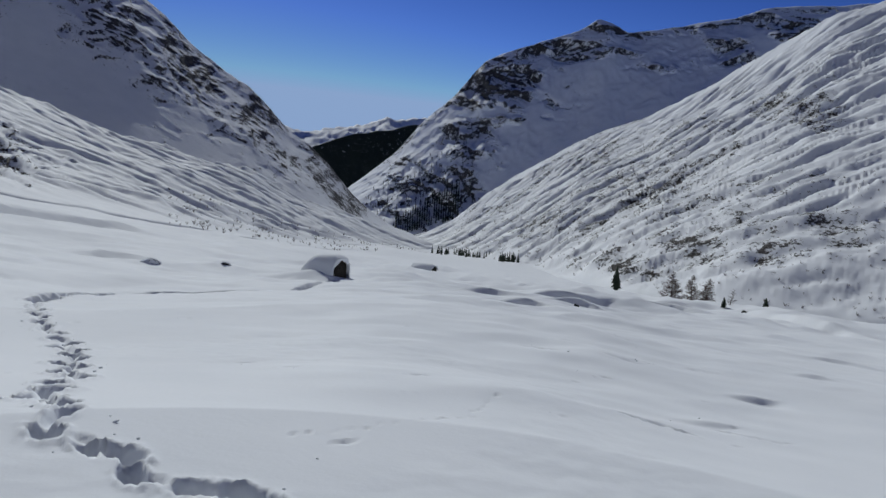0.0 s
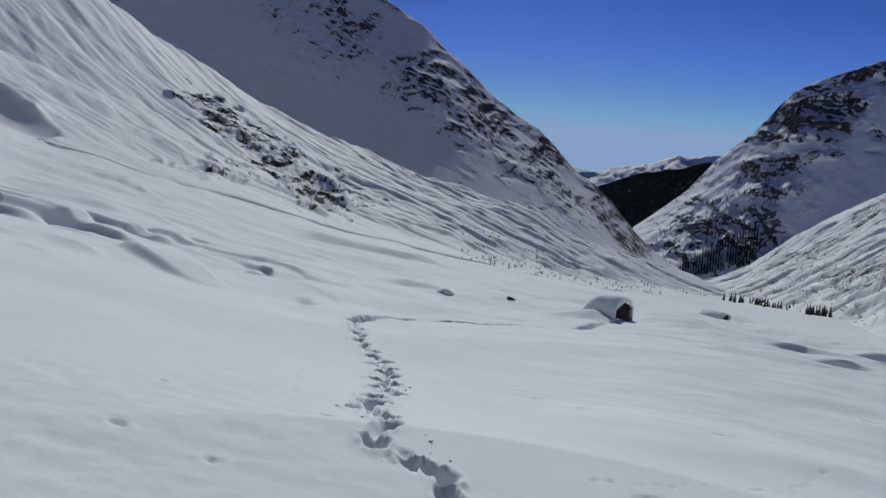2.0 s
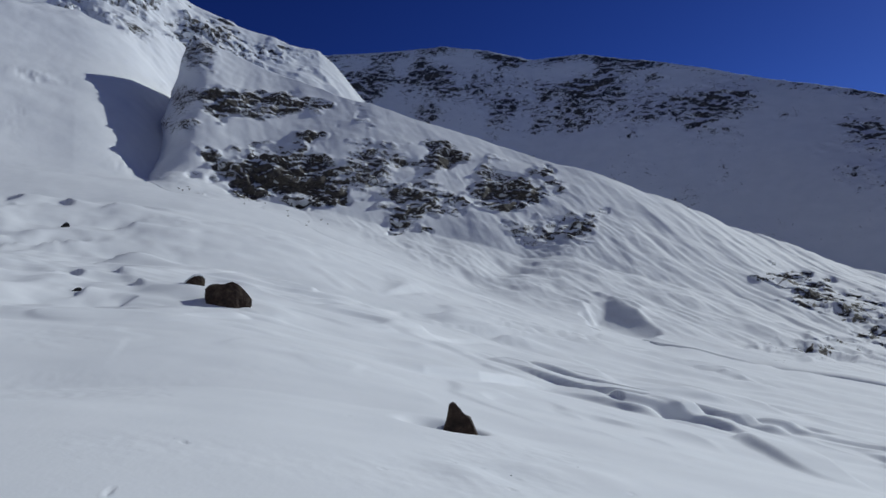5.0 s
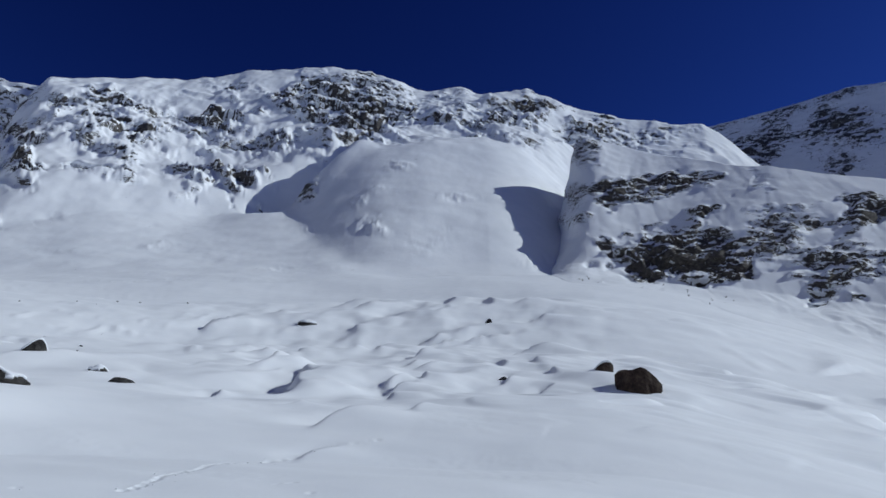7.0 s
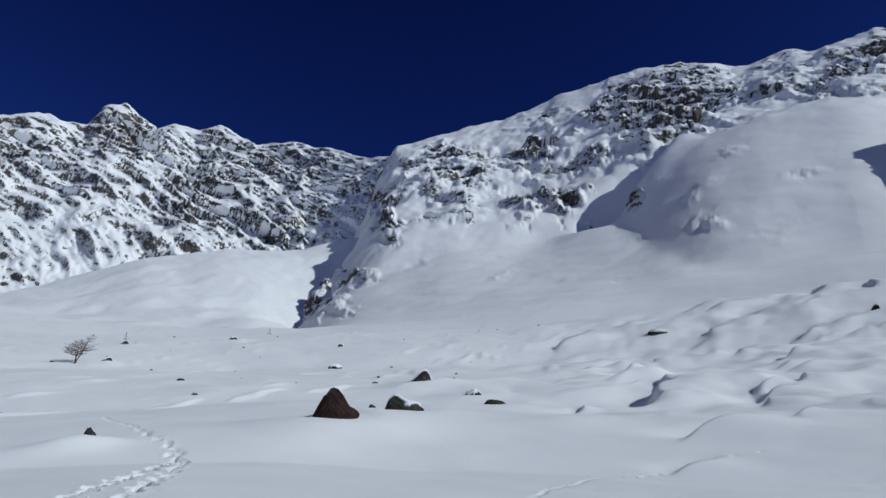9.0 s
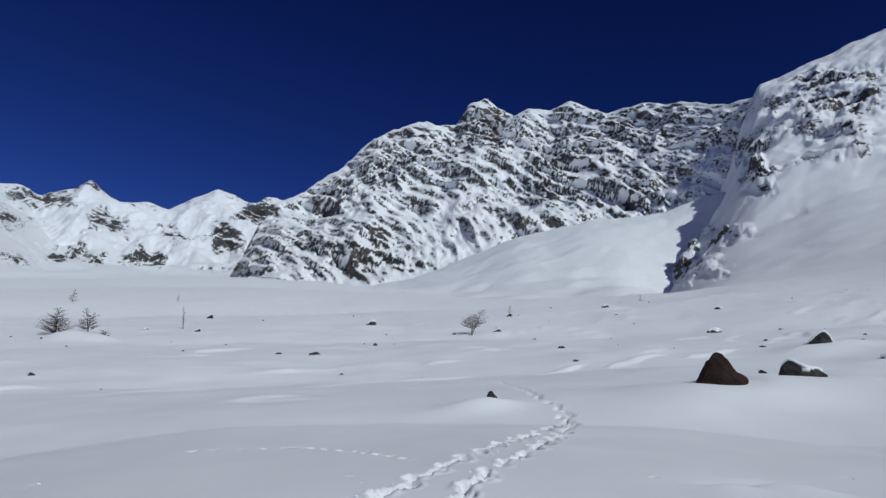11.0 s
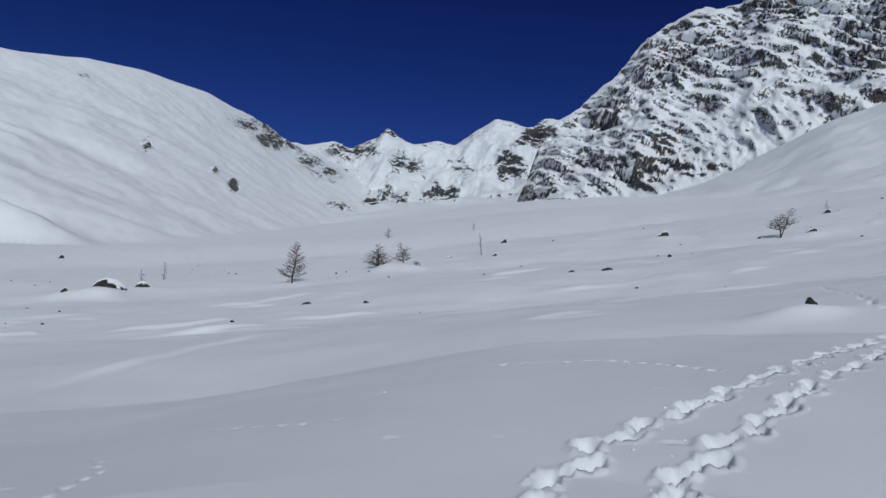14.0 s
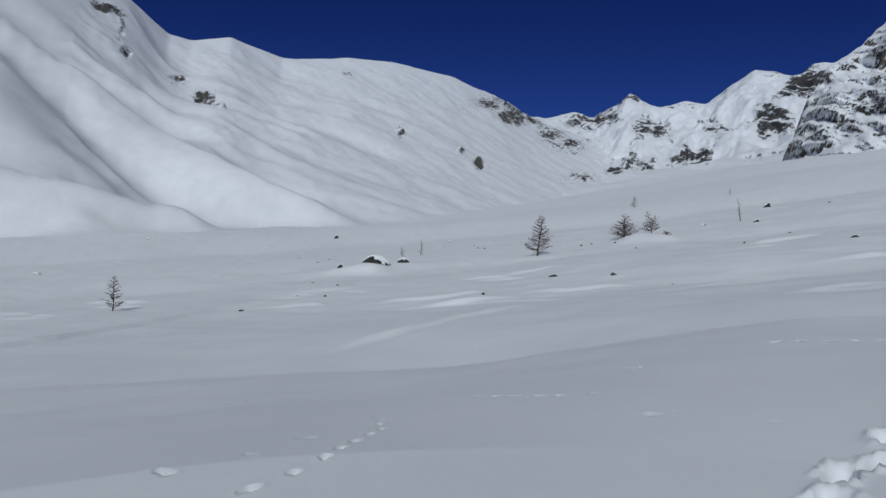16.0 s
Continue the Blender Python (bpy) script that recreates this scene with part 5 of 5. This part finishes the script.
larch(201.4, 93.2, 5.7, 4.2, 1, "leafless young larch with brown twigs standing in snow", (-0.04, 0), dense=2.0)
larch(211.4, 111.5, 2.9, 1.1, 2, "thin bare larch sapling in snow", dense=0.6)
larch(234.9, 56.2, 2.7, 1.7, 3, "slender bare larch by the snow bank")
larch(194.5, 103.0, 4.0, 4.8, 4, "spreading bare larch bush on a snow mound", (0.12, 0), 3, 1.3, 0.1)
larch(192.3, 98.5, 3.0, 2.8, 5, "small bare larch bush beside a snow mound", (-0.05, 0), 2, 1.2, 0.1)
larch(191.1, 97.5, 0.9, 1.5, 15, "low bare twig bush in snow", (0.3, 0), 2, 0.6, 0.1, "bush")
larch(193.9, 207, 3.9, 2.6, 6, "bare larch by the edge of the snow basin", dense=1.1)
larch(185.7, 108.3, 3.6, 0.9, 7, "thin crooked bare sapling in snow", (0.16, 0), 1, 0.5, 0.3)
larch(212.9, 98.5, 2.4, 1.3, 8, "thin bare sapling beside a boulder", (0.1, 0), 1, 0.6)
larch(162.2, 94.1, 3.8, 4.9, 9, "forked bare larch with wide flat crown", (-0.08, -0.02), 3, 1.0, 0.35)
larch(159.1, 114.7, 1.9, 0.9, 10, "bare sapling behind a small boulder", (0, 0), 1, 0.6)
larch(148.3, 175, 2.4, 1.4, 11, "far bare sapling on the snow slope", (0, 0), 1, 0.6)
larch(186.6, 207, 2.6, 1.2, 12, "far thin bare larch in the basin", (0, 0), 1, 0.6)
larch(-19.4, 112, 5.8, 4.6, 13, "bare larch in a small group below the slope", (0.05, 0), dense=3.0)
larch(-21.0, 112, 5.4, 3.4, 14, "slim bare larch in a small group", (0.03, 0), dense=2.8)
larch(-22.2, 110, 5.0, 3.4, 16, "dense bare larch in a small group", (0.03, 0), dense=3.4)
larch(-24.0, 93, 2.2, 1.7, 17, "small bare larch behind a snow rise", (0.1, 0), 1, 0.8)


def spruce(bm, at, height, width, rng, tiers=6):
    """A conifer of ragged drooping tiers."""
    tube(bm, [at, at + Vector((0, 0, height * 0.9))], [height * 0.02, height * 0.006], 4)
    for k in range(tiers):
        t = (k + 0.6) / (tiers + 0.3)
        z, rad = at.z + height * t, width * 0.5 * (1 - t) ** 0.85 + 0.03 * width
        n = 7
        tip = bm.verts.new((at.x, at.y, z + height * 0.22))
        ring = []
        for i in range(n):
            a = 2 * math.pi * (i + rng.random() * 0.6) / n
            q = rad * rng.uniform(0.55, 1.1)
            ring.append(bm.verts.new((at.x + math.cos(a) * q, at.y + math.sin(a) * q, z - rng.uniform(0, 0.07) * height)))
        for i in range(n):
            bm.faces.new((ring[i], ring[(i + 1) % n], tip))


def single_spruce(az, r, height, width, seed, label):
    rng = random.Random(seed)
    base = new("spruce")
    base.location = stand(az, r, 0.1)
    tagged(base, label, "tree")
    bm = bmesh.new()
    tube(bm, [Vector((0, 0, 0)), Vector((0, 0, height * 0.9))], [height * 0.025, height * 0.008], 6)
    part("trunk", bm, MAT_BARK, base)
    bm = bmesh.new()
    for k in range(9):
        spruce(bm, Vector((rng.uniform(-0.05, 0.05) * width, rng.uniform(-0.05, 0.05) * width, height * 0.05 * k)), height * (1 - 0.05 * k), width * rng.uniform(0.7, 1.0), rng, 5)
    part("crown", bm, MAT_NEEDLE, base, flat=True)


single_spruce(-15.1, 240, 8.2, 4.4, 30, "dark green spruce standing alone below the slope")
single_spruce(-23.5, 90, 1.3, 0.9, 31, "tiny dark spruce in the snow")
single_spruce(-26.5, 190, 3.0, 2.2, 32, "small dark spruce at the foot of the slope")


# ---- huts ----
def block(bm, x0, x1, y0, y1, z0, z1):
    made = bmesh.ops.create_cube(bm, size=1.0)["verts"]
    for v in made:
        v.co = Vector((x0 if v.co.x < 0 else x1, y0 if v.co.y < 0 else y1, z0 if v.co.z < 0 else z1))


def hut(az, r, length, width, wall, ridge, turn, label, drift, seed, buried=1.0):
    """A low stone hut: four walls, boarded roof and a thick rounded load of snow that reaches the ground on one side."""
    base = new("hut")
    base.matrix_world = Matrix.Translation(stand(az, r, 0.25)) @ pose(0, 0, 0, 0, 0, turn)
    tagged(base, label, "hut")
    L, W = length / 2, width / 2
    for x in (-L, L):
        bm = bmesh.new()
        s = 0.35 if x < 0 else -0.35
        outline = [(-W, -0.6), (W, -0.6), (W, wall), (0, ridge), (-W, wall)]
        a = [bm.verts.new((x, y, z)) for y, z in outline]
        b = [bm.verts.new((x + s, y, z)) for y, z in outline]
        bm.faces.new(a), bm.faces.new(b[::-1])
        for i in range(5):
            bm.faces.new((a[i], a[(i + 1) % 5], b[(i + 1) % 5], b[i]))
        bmesh.ops.recalc_face_normals(bm, faces=list(bm.faces))
        part("gable_wall", bm, MAT_WALL, base)
    for y in (-W, W):
        bm = bmesh.new()
        block(bm, -L + 0.36, L - 0.36, *((y, y + 0.35) if y < 0 else (y - 0.35, y)), -0.6, wall - 0.05)
        part("side_wall", bm, MAT_WALL, base)
    for side in (-1, 1):
        bm = bmesh.new()
        e = 0.3
        slope = (ridge - wall) / W
        quad = [(-L - e, side * (W + e), wall - slope * e + 0.04), (L + e, side * (W + e), wall - slope * e + 0.04), (L + e, side * 0.01, ridge + 0.04), (-L - e, side * 0.01, ridge + 0.04)]
        a = [bm.verts.new(p) for p in quad]
        b = [bm.verts.new((p[0], p[1], p[2] + 0.09)) for p in quad]
        bm.faces.new(a), bm.faces.new(b[::-1])
        for i in range(4):
            bm.faces.new((a[i], a[(i + 1) % 4], b[(i + 1) % 4], b[i]))
        bmesh.ops.recalc_face_normals(bm, faces=list(bm.faces))
        part("roof", bm, MAT_BOARD, base)
    bm = bmesh.new()
    nx, ny = 40, 40
    top, low = {}, {}
    for i in range(nx + 1):
        for j in range(ny + 1):
            u, v = -1 + 2 * i / nx, -1 + 2 * j / ny
            far_end = L + 0.8 + drift
            x = u * (L + 0.32) if u > 0 else u * far_end
            y = v * (W + 0.4 + 0.9 * buried) if v < 0 else v * (W + 0.4 - 0.22 * buried)
            roof = ridge - abs(y) * (ridge - wall) / W + 0.15
            lump = 0.14 * noise.noise(Vector((x * 0.6 + seed, y * 0.6, 0)))
            dome = (ridge + 0.75 + lump) * (1 - abs(v) ** (2.6 if v < 0 else 6)) ** 0.55 * (1 - max(0.0, -u) ** 3.2) ** 0.6 * (1 - 0.10 * max(0.0, u) ** 4) - 0.25
            thin = roof + (0.22 + 0.5 * lump) * (1 - max(abs(u), abs(v)) ** 8)
            h = buried * dome + (1 - buried) * thin
            hang = 0.10 + 0.28 * abs(noise.noise(Vector((x * 1.3, y * 1.3 + seed, 5)))) if u > 0.9 else 0.0
            bottom = roof - hang if abs(y) < W + 0.3 and (u > -L / far_end or buried < 1) else -0.5 * buried + (1 - buried) * (roof - 0.1)
            top[i, j] = bm.verts.new((x + hang * 0.3, y, max(h, bottom + 0.03)))
            low[i, j] = bm.verts.new((x, y, min(bottom, h - 0.02) if u > -L / far_end else min(h, 0) - 0.4))
    for i in range(nx):
        for j in range(ny):
            bm.faces.new((top[i, j], top[i + 1, j], top[i + 1, j + 1], top[i, j + 1]))
            bm.faces.new((low[i, j], low[i, j + 1], low[i + 1, j + 1], low[i + 1, j]))
    rim = [(i, 0) for i in range(nx)] + [(nx, j) for j in range(ny)] + [(i, ny) for i in range(nx, 0, -1)] + [(0, j) for j in range(ny, 0, -1)]
    for p, q in zip(rim, rim[1:] + rim[:1]):
        bm.faces.new((top[p], low[p], low[q], top[q]))
    bmesh.ops.recalc_face_normals(bm, faces=list(bm.faces))
    part("snow_load", bm, MAT_SNOW, base, "thick rounded snow on the roof")
    return base


hut(9.35, 71, 2.6, 2.9, 1.65, 2.3, -22, "stone hut half buried with snow piled on its roof", 0.5, 3)
hut(1.1, 172, 5.0, 3.0, 1.2, 1.9, -28, "low far hut with a snow-covered roof", 0.2, 9, 0.35)


# ---- trekking pole ----
def ski_pole(x, y, top):
    base = new("trekking_pole")
    z0 = float(floor_z(np.array([x]), np.array([y]))[0])
    base.matrix_world = Matrix.Translation((x, y, z0 - 0.15)) @ pose(0, 0, 0, 2, -2, 0)
    tagged(base, "black-gripped trekking pole stuck upright in the snow", "ski pole")
    h = top - z0 + 0.15

    def turned(name, profile, mat, label=""):
        bm = bmesh.new()
        rings = [[bm.verts.new((math.cos(2 * math.pi * i / 20) * r, math.sin(2 * math.pi * i / 20) * r, z)) for i in range(20)] for r, z in profile]
        for a, b in zip(rings, rings[1:]):
            for i in range(20):
                bm.faces.new((a[i], a[(i + 1) % 20], b[(i + 1) % 20], b[i]))
        bm.faces.new(rings[-1]), bm.faces.new(rings[0][::-1])
        part(name, bm, mat, base, label)
    turned("shaft", [(0.006, 0), (0.007, h * 0.5), (0.009, h * 0.5 + 0.005), (0.009, h - 0.14)], MAT_ALLOY)
    turned("grip", [(0.011, h - 0.15), (0.016, h - 0.145), (0.015, h - 0.12), (0.0165, h - 0.10), (0.015, h - 0.08), (0.0165, h - 0.06), (0.0155, h - 0.045), (0.020, h - 0.018), (0.0225, h - 0.010), (0.0225, h - 0.004), (0.019, h)], MAT_RUBBER, "black moulded rubber grip")


ski_pole(-0.885, -1.98, 1.42)


# ---- scattered small things ----
def scatter_bushes():
    rng = random.Random(77)
    bm = bmesh.new()

    def tuft(p, size):
        for k in range(7):
            a, q = rng.uniform(0, 6.28), rng.uniform(0.2, 0.8)
            e = p + Vector((math.cos(a) * q, math.sin(a) * q, rng.uniform(0.4, 1.0))) * size
            tube(bm, [p - Vector((0, 0, 0.3)), e], [0.06 * size, 0.02 * size], 3)
    east, west = SCRUB[1], SCRUB[0]
    for pts, az0, az1, s0, s1, n, lo, hi in ((east, 340, 359, 0.03, 0.6, 620, 0.6, 1.6), (east, 325, 342, 0.02, 0.3, 330, 0.4, 1.0), (west, 2, 22, 0.05, 1.0, 380, 0.5, 1.4), (west, 80, 100, 0.3, 0.9, 30, 0.5, 1.0)):
        ok = pts[(pts[:, 3] > az0) & (pts[:, 3] < az1) & (pts[:, 4] > s0) & (pts[:, 4] < s1)]
        for row in ok[[rng.randrange(len(ok)) for _ in range(n)]]:
            tuft(Vector(row[:3].tolist()), rng.uniform(lo, hi))
    ob = part("bare_scrub", bm, MAT_TWIG, flat=True)
    tagged(ob, "scattered leafless bushes on the snow slopes", "bushes", kind="stuff")


def scatter_woods():
    rng = random.Random(78)
    bm = bmesh.new()
    for az0, az1, r0, r1, n in ((-4.6, -1.4, 470, 560, 60), (-6.9, -5.2, 380, 430, 34), (-1.0, 0.6, 440, 480, 16), (-9, -1, 420, 620, 30)):
        for _ in range(n):
            az, r = rng.uniform(az0, az1), rng.uniform(r0, r1)
            p = stand(az, r, 0.3)
            spruce(bm, p, rng.uniform(3.0, 6.5), rng.uniform(1.8, 3.2), rng, 4)
    pts = SCRUB[2]
    ok = pts[(pts[:, 3] > -1.5) & (pts[:, 3] < 4.2) & (pts[:, 4] > 0.02) & (pts[:, 4] < 0.24)]
    for row in ok[[rng.randrange(len(ok)) for _ in range(420)]]:
        if row[4] < 0.10 + 0.12 * smooth(4.5, -1, row[3]) + rng.uniform(0, 0.05):
            spruce(bm, Vector(row[:3].tolist()), rng.uniform(9, 17), rng.uniform(5, 8), rng, 4)
    ok = pts[(pts[:, 3] > -3) & (pts[:, 3] < 8) & (pts[:, 4] > 0.02) & (pts[:, 4] < 0.6)]
    for row in ok[[rng.randrange(len(ok)) for _ in range(160)]]:
        spruce(bm, Vector(row[:3].tolist()), rng.uniform(7, 13), rng.uniform(4, 6), rng, 3)
    ob = part("far_woods", bm, MAT_NEEDLE, flat=True)
    tagged(ob, "far dark spruce woods in the lower valley", "woods", kind="stuff")


def scatter_clumps():
    """Broken lumps of snow beside the prints."""
    rng = random.Random(79)
    bm = bmesh.new()
    prints = [p for p in all_prints() if p[3] > 0.12 and math.hypot(p[0], p[1]) < 22]
    for k in range(220):
        x, y, h, a, b, depth = rng.choice(prints)
        t, d = rng.uniform(0, 6.28), rng.uniform(1.1, 1.7) if rng.random() < 0.75 else rng.uniform(1.7, 4.0)
        x, y = x + math.cos(t) * a * d, y + math.sin(t) * a * d
        size = rng.uniform(0.006, 0.016) if rng.random() < 0.8 else rng.uniform(0.016, 0.032)
        z = float(floor_z(np.array([x]), np.array([y]))[0]) + size * 0.3
        made = bmesh.ops.create_icosphere(bm, subdivisions=1, radius=size)["verts"]
        for v in made:
            v.co = Vector((x, y, z)) + Vector((v.co.x, v.co.y, v.co.z * 0.5)) * rng.uniform(0.7, 1.25)
    ob = part("snow_clumps", bm, MAT_SNOW)
    tagged(ob, "broken lumps of snow beside the footprints", "snow", kind="stuff")


scatter_bushes()
scatter_woods()
scatter_clumps()


def scatter_stones():
    """Stones of a hand's length to a foot that poke out of the valley floor."""
    rng = random.Random(80)
    bm = bmesh.new()
    for k in range(75):
        az, r = rng.uniform(122, 226), 42 + 110 * rng.random() ** 0.8
        p = stand(az, r, 0.02)
        size = rng.uniform(0.08, 0.26)
        turn = rng.uniform(0, 3)
        for v in bmesh.ops.create_icosphere(bm, subdivisions=1, radius=1.0)["verts"]:
            q = v.co * rng.uniform(0.7, 1.15)
            q = Vector((q.x * 1.3 * math.cos(turn) - q.y * 0.8 * math.sin(turn), q.x * 1.3 * math.sin(turn) + q.y * 0.8 * math.cos(turn), q.z * 0.8))
            v.co = p + q * size
    ob = part("small_stones", bm, MAT_GREY, flat=True)
    tagged(ob, "small dark stones poking through the snow", "stones", kind="stuff")


scatter_stones()
